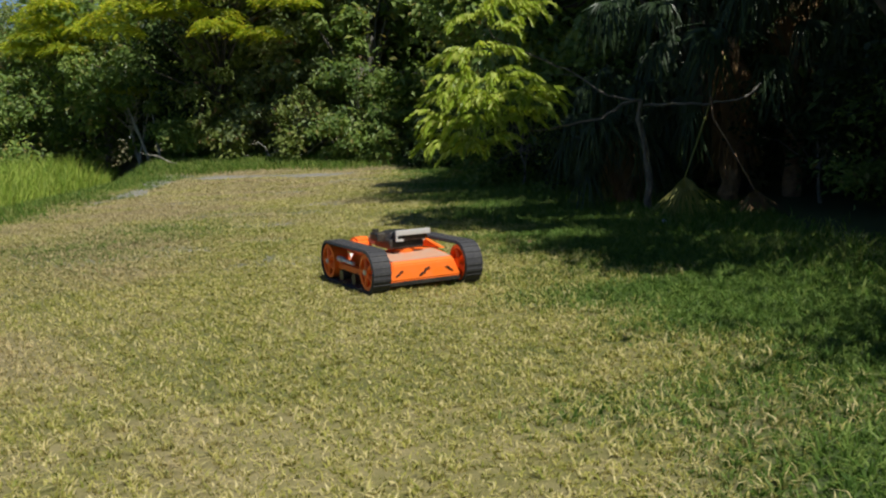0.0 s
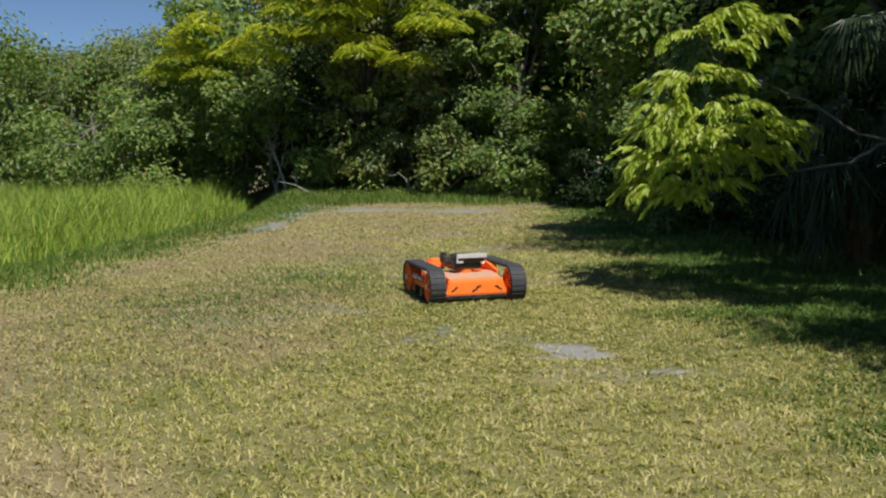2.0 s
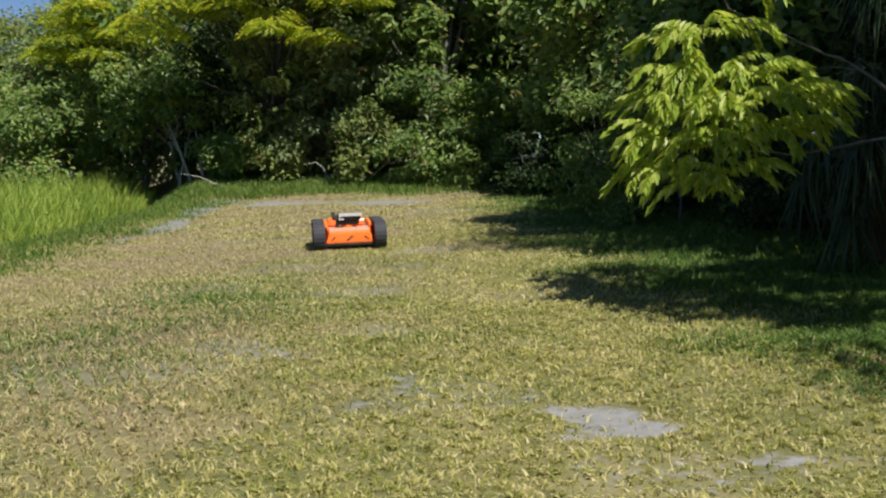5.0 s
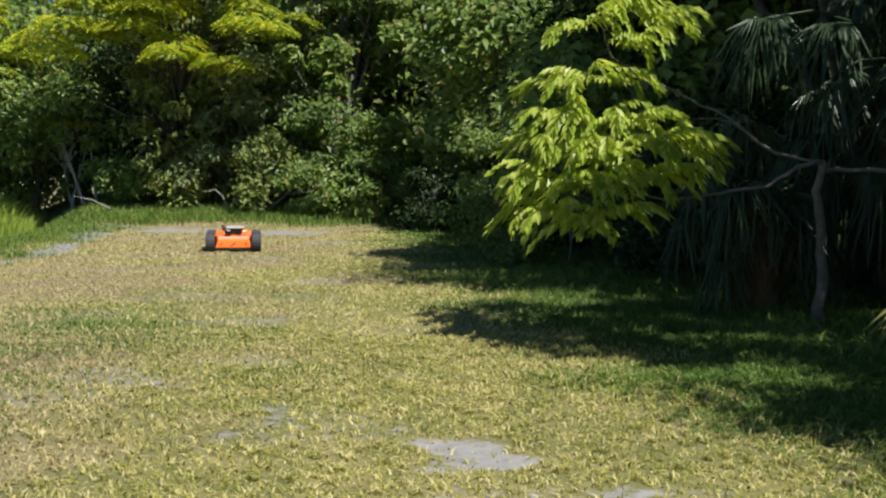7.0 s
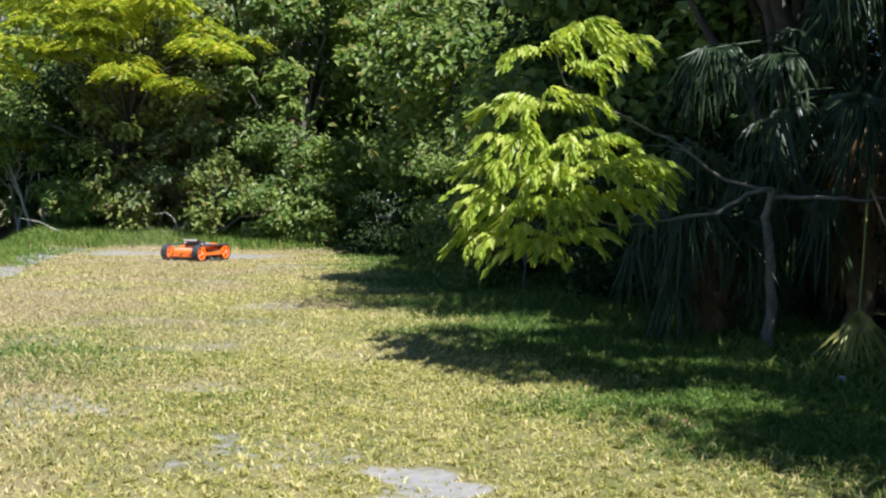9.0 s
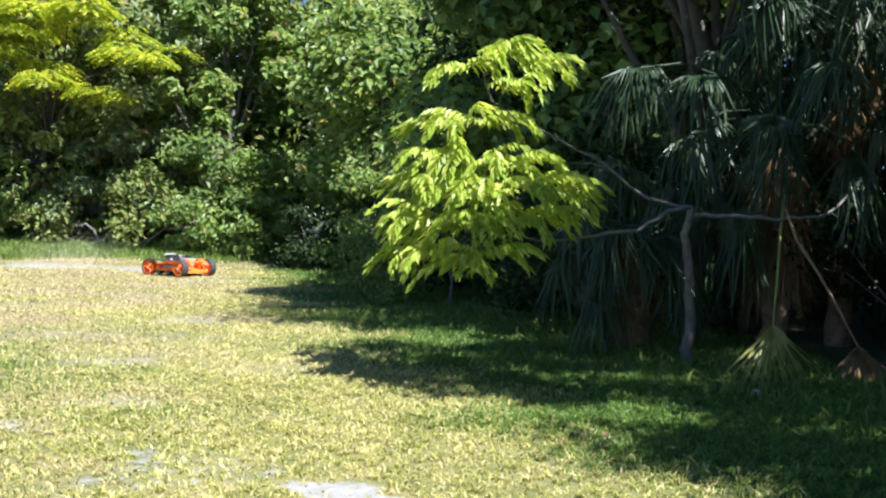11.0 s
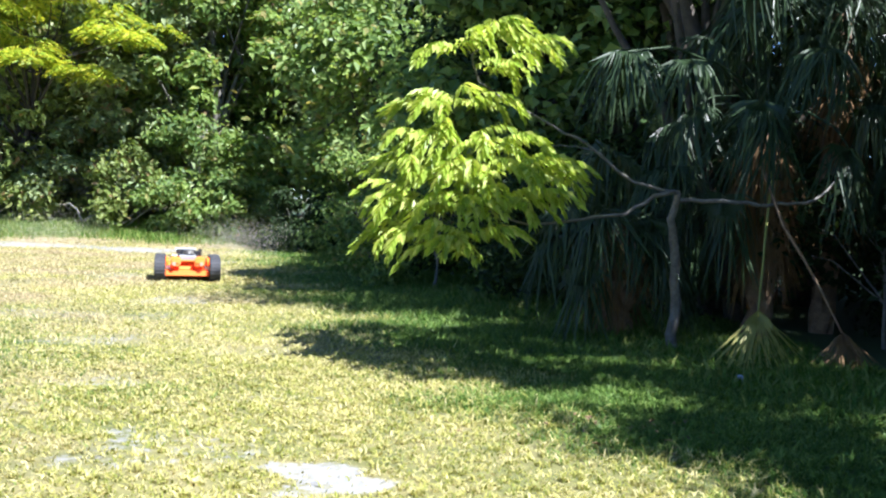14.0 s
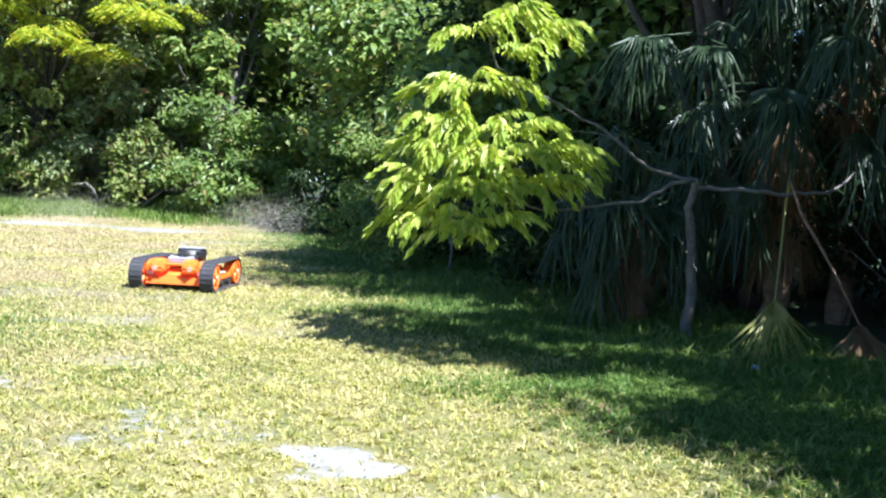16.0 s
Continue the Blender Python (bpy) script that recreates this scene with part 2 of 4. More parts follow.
DUSTY = paint_material("dusty_orange_paint", (0.52, 0.27, 0.17), 0.8, amount=0.8, dirt=(0.40, 0.34, 0.28))
RUBBER = paint_material("black_rubber", (0.034, 0.034, 0.040), 0.75, amount=0.6, dirt=(0.12, 0.115, 0.11))
PLASTIC = paint_material("black_plastic", (0.018, 0.018, 0.02), 0.35, amount=0.3)
STEEL = paint_material("bright_steel", (0.75, 0.75, 0.75), 0.4, 0.5, amount=0.2)
GREY = paint_material("grey_casting", (0.30, 0.31, 0.33), 0.5, 0.1, amount=0.3)
DUST = paint_material("drifting_dust", (0.62, 0.56, 0.47), 0.95, dirt=(0.5, 0.45, 0.38))
BLACK = paint_material("black_marks", (0.012, 0.012, 0.013), 0.5, amount=0.05)

for _m in (LEAF_SHADED, PALM_DEAD):
    _m.node_tree.nodes["Principled BSDF"].inputs["Specular IOR Level"].default_value = 0.15

# ---- ground ----
# worn patches: centre, half sizes, turn in degrees, bareness
SANDS = [(0.10, 4.58, 0.26, 0.17, -35, 0.70), (0.28, 4.38, 0.20, 0.13, -20, 0.68), (0.06, 4.30, 0.17, 0.12, 10, 0.56), (0.82, 3.95, 0.13, 0.07, 10, 0.60), (-0.98, 5.42, 0.13, 0.16, 30, 0.50), (-0.88, 5.12, 0.22, 0.12, 10, 0.46), (-1.34, 6.8, 0.30, 0.2, 10, 0.47),
         (-0.7, 5.0, 0.6, 0.35, 10, 0.42), (0.5, 3.8, 0.7, 0.25, 10, 0.42), (-1.63, 12.1, 0.45, 0.5, -35, 0.48), (-1.5, 10.4, 0.5, 0.3, 0, 0.42), (-2.15, 19.2, 0.9, 0.8, 20, 0.47), (-2.9, 15.6, 0.5, 0.6, 0, 0.46),
         (-3.9, 22.7, 1.3, 0.9, -8, 0.60), (-6.5, 23.4, 1.4, 0.8, -6, 0.60), (-8.6, 24.0, 0.7, 1.0, 10, 0.64), (-8.0, 21.2, 0.42, 2.4, 15, 0.64), (-7.1, 17.2, 0.34, 1.9, 12, 0.62), (-6.8, 14.6, 0.2, 1.2, 12, 0.5), (-3.4, 9.0, 0.6, 0.4, 20, 0.40),
         (-2.2, 7.6, 0.7, 0.3, 0, 0.36), (-0.4, 8.2, 0.4, 0.3, 30, 0.36), (-3.0, 5.5, 0.9, 0.4, 10, 0.42), (-2.2, 6.2, 0.5, 0.25, -20, 0.48), (-1.9, 8.7, 0.6, 0.3, 15, 0.46), (-2.9, 10.5, 0.8, 0.4, 0, 0.42), (-0.2, 6.3, 0.3, 0.2, 0, 0.38), (-4.6, 13.5, 0.9, 0.5, 10, 0.42)]


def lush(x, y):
    """How green and thick the grass is, and darkened for tree shade: along the trees' foot, 0 to 1."""
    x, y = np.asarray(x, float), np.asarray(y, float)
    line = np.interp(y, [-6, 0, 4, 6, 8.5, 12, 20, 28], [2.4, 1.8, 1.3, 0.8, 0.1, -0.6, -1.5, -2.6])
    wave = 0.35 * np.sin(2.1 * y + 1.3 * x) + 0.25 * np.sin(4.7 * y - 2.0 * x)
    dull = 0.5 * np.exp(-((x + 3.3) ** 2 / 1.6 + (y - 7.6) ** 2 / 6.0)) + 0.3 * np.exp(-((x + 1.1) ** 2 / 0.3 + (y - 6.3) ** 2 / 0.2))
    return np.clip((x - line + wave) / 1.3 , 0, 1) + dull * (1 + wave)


def bare(x, y):
    """How bare the turf is, 0 to about 0.8."""
    x, y = np.asarray(x, float), np.asarray(y, float)
    out = np.zeros(x.shape)
    for cx, cy, a, b, turn, amount in SANDS:
        c, s = math.cos(radians(turn)), math.sin(radians(turn))
        u, v = ((x - cx) * c + (y - cy) * s) / a, (-(x - cx) * s + (y - cy) * c) / b
        d = np.hypot(u, v) * (1 + 0.18 * np.sin(3 * np.arctan2(v, u) + 9 * cx))
        out = np.maximum(out, amount * np.clip((1.5 - d) / 0.7, 0, 1))
    return out


def make_ground():
    xs = np.unique(np.concatenate([[-900, -500, -300, -180, -110, -70, -48, -36, -28, -22, -18], np.arange(-15, -3, 0.16), np.arange(-3, 2.5, 0.07), np.arange(2.5, 7.01, 0.16), [8, 9, 10, 12, 15, 20, 28, 40, 60, 100, 180, 300, 500, 900]]))
    ys = np.unique(np.concatenate([[-900, -400, -200, -100, -60, -40, -25, -16, -11, -8], np.arange(-6, 3, 0.16), np.arange(3, 8, 0.07), np.arange(8, 14, 0.15), np.arange(14, 34.01, 0.35), [36, 38, 41, 45, 50, 60, 80, 120, 200, 350, 600, 900]]))
    X, Y = np.meshgrid(xs, ys)
    V = np.stack([X, Y, height(X, Y)], -1).reshape(-1, 3)
    w = len(xs)
    i = (np.arange(len(ys) - 1)[:, None] * w + np.arange(w - 1)).ravel()
    F = np.stack([i, i + 1, i + 1 + w, i + w], -1)
    ob = part("ground", mesh_np("ground", V, F, True), SOIL)
    at = ob.data.attributes.new("bare", "FLOAT", "POINT")
    at.data.foreach_set("value", (0.6 * bare(V[:, 0], V[:, 1])).astype(np.float32))
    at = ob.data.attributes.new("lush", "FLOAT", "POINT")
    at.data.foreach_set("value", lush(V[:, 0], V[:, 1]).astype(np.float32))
    tagged(ob, "sunlit lawn of short dry grass and thatch", "ground", kind="structure")


make_ground()


# ---- grass ----
def blades(name, x, y, tall, wide, lean, mat, label, category, segments=1, rng=None):
    """Many blades as one object: each a bent tapering strip."""
    n = len(x)
    a = rng.uniform(0, 2 * np.pi, n)
    d = rng.uniform(0, 2 * np.pi, n)
    lean = lean * rng.uniform(0.3, 1.3, n)
    z = height(x, y)
    side = np.stack([np.cos(a), np.sin(a), np.zeros(n)], -1)
    way = np.stack([np.cos(d), np.sin(d), np.zeros(n)], -1)
    root = np.stack([x, y, z - 0.006], -1)
    rows = []
    for i in range(segments + 1):
        f = i / (segments + 1)
        p = root + way * (lean * tall * f * f)[:, None]
        p[:, 2] += tall * f * (1 - 0.25 * lean * f)
        w = (wide * (1 - 0.55 * f))[:, None] * side * 0.5
        rows += [p - w, p + w]
    tip = root + way * (lean * tall)[:, None]
    tip[:, 2] += tall * (1 - 0.4 * np.clip(lean, 0, 1.9))
    V = np.stack(rows + [tip], 1)
    k = V.shape[1]
    base = (np.arange(n) * k)[:, None]
    tris = []
    for i in range(segments):
        q = 2 * i
        tris += [(q, q + 1, q + 3), (q, q + 3, q + 2)]
    tris.append((k - 3, k - 2, k - 1))
    F = np.concatenate([base + np.array([t]) for t in tris])
    ob = part(name, mesh_np(name, V.reshape(-1, 3), F), mat)
    return tagged(ob, label, category, kind="stuff")


def lawn():
    rng = np.random.default_rng(5)
    # near stretch: short, dense; farther on: fewer and wider
    for y0, y1, n, tall, wide, bends in ((-2.2, 3.0, 170000, 0.046, 0.0105, 1), (3.0, 8.0, 230000, 0.046, 0.0115, 1), (8.0, 14.0, 150000, 0.048, 0.017, 0), (14.0, 27.0, 120000, 0.052, 0.028, 0)):
        y = rng.uniform(y0, y1, n)
        x = rng.uniform(0, 1, n) * (4.6 + 0.12 * np.clip(y, 0, 9) - edge(y)) + edge(y) - 0.6
        if y0 < 0:
            x = rng.uniform(-4.4, 4.2, n)
        # blades gather in tufts
        u, v = 0.83 * x + 0.56 * y, -0.56 * x + 0.83 * y
        cu, cv = np.floor(u / 0.12), np.floor(v / 0.12)
        rand = [np.modf(np.abs(np.sin(cu * a + cv * b) * 43758.5453))[0] for a, b in ((12.9898, 78.233), (39.346, 11.135), (73.156, 52.235))]
        tuft = rand[0]
        du, dv = (cu + 0.2 + 0.6 * rand[1]) * 0.12 - u, (cv + 0.2 + 0.6 * rand[2]) * 0.12 - v
        x, y = x + 0.45 * tuft * (0.83 * du - 0.56 * dv), y + 0.45 * tuft * (0.56 * du + 0.83 * dv)
        patch = 0.5 + 0.5 * np.sin(0.9 * x + 1.7 * np.sin(0.6 * y)) * np.sin(0.8 * y + 1.1 * np.sin(0.7 * x))
        green = lush(x, y)
        keep = rng.uniform(0, 1, n) > np.clip((bare(x, y) - 0.2) * 2.4, 0, 0.97)
        keep &= rng.uniform(0, 1, n) < 0.5 + 0.35 * patch + 0.3 * tuft + 0.4 * green
        h = tall * rng.uniform(0.4, 1.3, n) * (0.75 + 0.5 * tuft) * (1 + 0.9 * green)
        wd = wide * rng.uniform(0.6, 1.4, n)
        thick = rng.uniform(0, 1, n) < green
        for sel, mat, lab in ((keep & ~thick, GRASS, "short lawn grass, green mixed with dry straw"), (keep & thick, LUSH_SHADE, "thick green lawn grass beside the trees, toned darker for their shade")):
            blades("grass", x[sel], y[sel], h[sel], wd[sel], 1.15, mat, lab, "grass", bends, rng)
    # verge below the far trees
    n = 34000
    x, y = rng.uniform(-11, 0.8, n), rng.uniform(24.2, 30.5, n)
    m = rng.uniform(0, 1, n) < np.clip((y - 24.7 + 0.4 * np.sin(1.4 * x)) / 1.4, 0, 1)
    x, y = x[m], y[m]
    blades("verge_grass", x, y, rng.uniform(0.10, 0.34, len(x)), rng.uniform(0.015, 0.035, len(x)), 0.7, VERGE, "tall green grass along the foot of the trees", "grass", 1, rng)
    # the bank down to the marsh
    n = 30000
    y = rng.uniform(4, 30, n)
    u = rng.triangular(-1.7, 1.0, 2.4, n)
    x = edge(y) + 0.5 * np.sin(1.1 * y) * np.sin(2.7 * y) - u
    blades("bank_grass", x, y, rng.uniform(0.08, 0.28, n) * np.clip((u + 1.7) / 2.2, 0.2, 1), rng.uniform(0.012, 0.025, n), 0.7, VERGE, "uncut green grass on the marsh bank", "grass", 1, rng)
    # marsh reeds
    n = 26000
    y = rng.uniform(5, 31, n)
    x = edge(y) - 2.0 - rng.uniform(0, 1, n) ** 1.4 * 15
    h = rng.uniform(1.0, 1.75, n) * np.clip((edge(y) - 1.2 - x) / 1.8, 0.35, 1)
    blades("reeds", x, y, h, rng.uniform(0.018, 0.035, n), 0.45, REED, "dense bright green marsh reeds beside the lawn", "reeds", 2, rng)
    # weeds in the shade of the trees
    n = 16000
    y = rng.uniform(2, 26, n)
    x = np.interp(y, [2, 6, 9, 14, 20, 26], [4.2, 3.6, 3.1, 1.8, 0.6, -0.9]) + rng.normal(0.5, 0.45, n)
    blades("shade_weeds", x, y, rng.uniform(0.06, 0.2, n), rng.uniform(0.012, 0.03, n), 0.9, VERGE, "ragged weeds in the shade at the foot of the trees", "weeds", 1, rng)


lawn()


# ---- foliage ----
def leaf_mesh(name, C, N, size, rng, aspect=0.5, fold=0.25, droop=0.3):
    """Leaves at centres C facing N: kites folded along the midrib."""
    n = len(C)
    N = N / (np.linalg.norm(N, axis=1, keepdims=True) + 1e-9)
    r = rng.normal(size=(n, 3))
    r[:, 2] -= droop * 2
    t = r - (r * N).sum(1, keepdims=True) * N
    t /= np.linalg.norm(t, axis=1, keepdims=True) + 1e-9
    s = np.cross(N, t)
    L = (size * rng.uniform(0.65, 1.35, n))[:, None]
    a = C - t * L * 0.5
    b = C + t * L * 0.5 - N * L * 0.12
    m = C - t * L * 0.05
    lft, rgt = m + s * L * aspect * 0.5 + N * L * fold * 0.5, m - s * L * aspect * 0.5 + N * L * fold * 0.5
    V = np.stack([a, rgt, b, lft], 1).reshape(-1, 3)
    i = (np.arange(n) * 4)[:, None]
    F = np.concatenate([i + np.array([[0, 1, 2]]), i + np.array([[0, 2, 3]])])
    return mesh_np(name, V, F)


def crown_points(rng, clumps, per, spread):
    """Leaf centres and normals gathered in clumps: clumps are (x, y, z, radius)."""
    C, N = [], []
    for cx, cy, cz, cr in clumps:
        d = rng.normal(size=(per, 3))
        d /= np.linalg.norm(d, axis=1, keepdims=True)
        r = cr * rng.uniform(0.25, 1, (per, 1)) ** 0.5 * (1 + spread * rng.normal(size=(per, 1)))
        d[:, 2] *= 0.75
        C.append(np.array([cx, cy, cz]) + d * r)
        N.append(0.8 * d + np.array([0.15, -0.25, 0.8]) + 0.45 * rng.normal(size=(per, 3)))
    return np.concatenate(C), np.concatenate(N)


def limbs(rng, base, top, radius, targets, sides=7):
    """A trunk from base to top, bent a little, with limbs to the targets."""
    base, top = np.array(base, float), np.array(top, float)
    n = 7
    bend = rng.normal(0, 0.05, (n, 3)) * np.linalg.norm(top - base) * 0.5
    bend[0] = bend[-1] = 0
    P = [base + (top - base) * i / (n - 1) + bend[i] for i in range(n)]
    pieces = [tube(P, [radius * (1.25 if i == 0 else 1 - 0.65 * i / (n - 1)) for i in range(n)], sides)]
    for t in targets:
        i = rng.integers(2, n - 1)
        a, b = P[i], np.array(t, float)
        mid = (a + b) / 2 + rng.normal(0, 0.08, 3) * np.linalg.norm(b - a) + np.array([0, 0, 0.1])
        r = radius * (1 - 0.65 * i / (n - 1)) * 0.55
        pieces.append(tube([a, (a + mid) / 2, mid, (mid + b) / 2, b], [r, r * 0.8, r * 0.6, r * 0.4, r * 0.15], 5))
    return join(pieces)


def tree(name, x, y, tall, wide, low, leaf, size, mat, label, category="tree", group="", seed=1, clumps=46, per=150, lean=(0, 0), aspect=0.5, bark=BARK, trunk=None, clump=0.22):
    """A tree: tapered trunk with limbs, and a crown of leaves in clumps with gaps."""
    rng = np.random.default_rng(seed)
    root = empty(name, pose(x, y, float(height(x, y))), label, category, group)
    cs = []
    for _ in range(clumps):
        z = rng.uniform(low, tall)
        f = (z - low) / (tall - low)
        R = wide * (0.55 + 0.75 * math.sin(math.pi * min(1, 0.2 + 0.75 * f))) * 0.6
        w, q = rng.uniform(0, 2 * math.pi), rng.uniform(0.35, 1) ** 0.6
        cs.append((R * q * math.cos(w) + lean[0] * f, R * q * math.sin(w) + lean[1] * f, z, wide * clump * rng.uniform(0.6, 1.35)))
    C, N = crown_points(rng, cs, per, 0.25)
    keep = C[:, 2] > 0.03
    part("crown", leaf_mesh("crown", C[keep], N[keep], size, rng, aspect), mat, root)
    V, F = limbs(rng, (0, 0, -0.1), (lean[0] * 0.7, lean[1] * 0.7, tall * 0.85), trunk or 0.022 * tall + 0.02, [c[:3] for c in cs[:: max(1, clumps // 14)]])
    part("trunk", mesh_np("trunk", V, F, True), bark, root)
    return root


def shrub(x, y, tall, wide, size, mat, label, seed, clumps=26, per=130, name="shrub", group=""):
    return tree(name, x, y, tall, wide, 0.15, None, size, mat, label, "shrub", group, seed, clumps, per, trunk=0.025, clump=0.22)


def woods():
    rng = random.Random(4)
    kinds = [tree("woodland_tree", -30 + 3 * i, 37 + (i % 2) * 2, 6.6 + i * 0.5, 4.6, 0.6, None, 0.22, m, lab, "tree", "woodland trees", 20 + i, 60, 150, clump=0.2)
             for i, (m, lab) in enumerate(((LEAF_MID, "dense green broadleaf tree in the wood"), (LEAF_GREY, "grey-green tree hung with vines in the wood"),
                                           (LEAF_MID, "leafy green tree deep in the wood"), (LEAF_OLIVE, "olive-green tree at the edge of the wood")))]
    spots = [(-33, 36), (-22, 39), (-26, 34), (-19, 41), (-17.5, 36.5), (-14.5, 38), (-13.5, 34.5), (-11, 38.5), (-9.5, 36), (-7.5, 38), (-6.2, 34.2), (-4.5, 37), (-3.0, 33.5),
             (-1.4, 36.5), (0.4, 32.0), (1.8, 35.5), (3.5, 31), (5.5, 34), (7.5, 29), (-36, 42), (-30, 36.5), (-27.5, 38.5), (-30, 44), (-24, 46), (9, 36), (12, 30)]
    for i, (x, y) in enumerate(spots):
        k = kinds[(i * 5 + i // 3) % 4]
        big = 1.42 if -16.5 < x < 4 and y < 40 else 1.05
        copy_thing(k, pose(x, y, float(height(x, y)) - 0.05, 0, 0, rng.uniform(0, 360)) @ Matrix.Scale(big, 4))


def far_edge():
    """The growth along the far end of the lawn."""
    tree("small_tree", -11.9, 30.5, 4.2, 3.0, 2.0, None, 0.22, LEAF_MID, "slender pale-trunked young tree at the marsh edge", seed=31, clumps=26, per=130, lean=(-1.0, 0), bark=PALE_BARK, trunk=0.07)
    tree("small_tree", -13.6, 31.5, 5.0, 3.2, 1.2, None, 0.22, LEAF_MID, "green young tree by the marsh", seed=32, clumps=34, per=130)
    tree("small_tree", -16.2, 30.5, 4.2, 3.6, 0.5, None, 0.22, LEAF_MID, "bushy green tree by the marsh", seed=33, clumps=40, per=130)
    tree("small_tree", -19.5, 31, 4.6, 4.0, 0.4, None, 0.23, LEAF_MID, "bushy green tree over the reeds", seed=34, clumps=40, per=130)
    tree("vine_tree", -5.0, 30.0, 8.8, 3.8, 0.8, None, 0.25, LEAF_GREY, "tall tree smothered in grey-green vines", seed=35, clumps=90, per=190, clump=0.16)
    tree("vine_tree", -3.0, 29.2, 8.4, 3.4, 0.6, None, 0.26, LEAF_MID, "tall tree overgrown with green vines", seed=36, clumps=80, per=190, clump=0.16)
    tree("vine_tree", -7.4, 31.4, 8.6, 3.4, 2.0, None, 0.22, LEAF_OLIVE, "tall leaning tree with olive-green leaves", seed=37, clumps=60, per=140)
    tree("small_tree", -9.6, 31.0, 5.2, 3.4, 0.8, None, 0.22, LEAF_SHADED, "shaded green tree under the feathery tree", seed=38, clumps=50, per=130)
    tree("small_tree", -11.6, 29.4, 3.7, 1.9, 2.1, None, 0.21, LEAF_MID, "young green tree on thin pale stems", seed=40, clumps=24, per=110, trunk=0.05, bark=PALE_BARK)
    tree("small_tree", -8.2, 29.4, 4.4, 2.6, 0.8, None, 0.21, LEAF_OLIVE, "olive-green tree below the feathery tree", seed=48, clumps=40, per=120)
    tree("small_tree", -11.0, 33.0, 6.8, 3.6, 0.8, None, 0.22, LEAF_MID, "green tree behind the feathery tree", seed=39, clumps=50, per=130)
    shrub(-3.2, 27.2, 2.9, 2.2, 0.18, LEAF_MID, "rounded green shrub at the lawn's end", 41)
    shrub(-4.8, 27.6, 2.1, 2.0, 0.17, LEAF_OLIVE, "straggly olive shrub at the lawn's end", 42)
    shrub(-6.3, 28.0, 1.9, 2.0, 0.17, LEAF_GREY, "grey-green thorny shrub over fallen twigs", 43)
    shrub(-7.8, 28.4, 1.7, 1.9, 0.17, LEAF_OLIVE, "olive scrub beside fallen twigs", 44)
    shrub(-9.3, 28.8, 1.5, 1.8, 0.17, LEAF_MID, "low green scrub by the bank", 45)
    shrub(-2.0, 26.4, 1.5, 1.5, 0.17, LEAF_MID, "low green shrub beside the dark hollow", 46)
    shrub(-10.6, 30.6, 1.5, 1.7, 0.17, LEAF_SHADED, "low dark shrub by the young tree", 47)
    # fallen dead limbs
    rng = np.random.default_rng(9)
    for i in range(9):
        x, y = rng.uniform(-9.5, -4.5), rng.uniform(27.0, 27.9)
        z = float(height(x, y))
        a, L = rng.choice((0.0, math.pi)) + rng.uniform(-0.8, 0.8), rng.uniform(0.6, 1.5)
        lift, bow = rng.uniform(0.05, 0.5), rng.uniform(-0.2, 0.2)
        P = [(x + L * f * math.cos(a), y - 0.3 * f, z + 0.15 + lift * f + bow * math.sin(3.1 * f) + rng.uniform(-0.12, 0.12)) for f in (0, 0.3, 0.6, 1)]
        P[0] = (x, y, z + 0.01)
        V, F = tube(P, [0.024, 0.02, 0.014, 0.005], 6)
        tagged(part("fallen_branch", mesh_np("fallen_branch", V, F, True), PALE_BARK), "bare grey fallen branch in the scrub", "branch", "fallen branches")
    for x, y, tx, ty, h in ((-10.9, 28.8, -11.75, 28.9, 2.4), (-10.5, 28.7, -10.7, 28.8, 1.6), (-9.7, 28.7, -9.1, 28.9, 2.0)):
        z = float(height(x, y))
        V, F = tube([(x, y, z - 0.05), (x + (tx - x) * 0.4, y, z + h * 0.45), (tx, ty, z + h)], [0.06, 0.045, 0.02], 7)
        tagged(part("bare_stem", mesh_np("bare_stem", V, F, True), PALE_BARK), "thin pale bare stem leaning at the wood's edge", "stem", "bare stems")


def sprays(rng, spots, length, leaflets, mat_name, droop=0.5):
    """Feathery compound leaves as one mesh: each spot is (x, y, z, radius, count)."""
    C, N, T = [], [], []
    for cx, cy, cz, r, count in spots:
        for _ in range(count):
            w = rng.uniform(0, 2 * math.pi)
            q = r * math.sqrt(rng.uniform(0, 1))
            o = np.array([cx + q * math.cos(w), cy + q * math.sin(w), cz + 0.45 * r * (1 - (q / r) ** 2) + rng.normal(0, 0.16 * r)])
            d = np.array([math.cos(w), math.sin(w), 0.15])
            s = np.array([-math.sin(w), math.cos(w), 0])
            L = length * rng.uniform(0.7, 1.2)
            for k in range(leaflets):
                f = (k + 1) / leaflets
                p = o + d * L * f - np.array([0, 0, droop * L * f * f])
                for e in (-1, 1):
                    C.append(p + e * s * L * 0.14)
                    N.append((rng.normal(0, 0.3), rng.normal(0, 0.3), 1))
                    T.append(e * s * 0.9 + d * 0.4 - np.array([0, 0, 0.35]))
    return np.array(C), np.array(N), np.array(T)


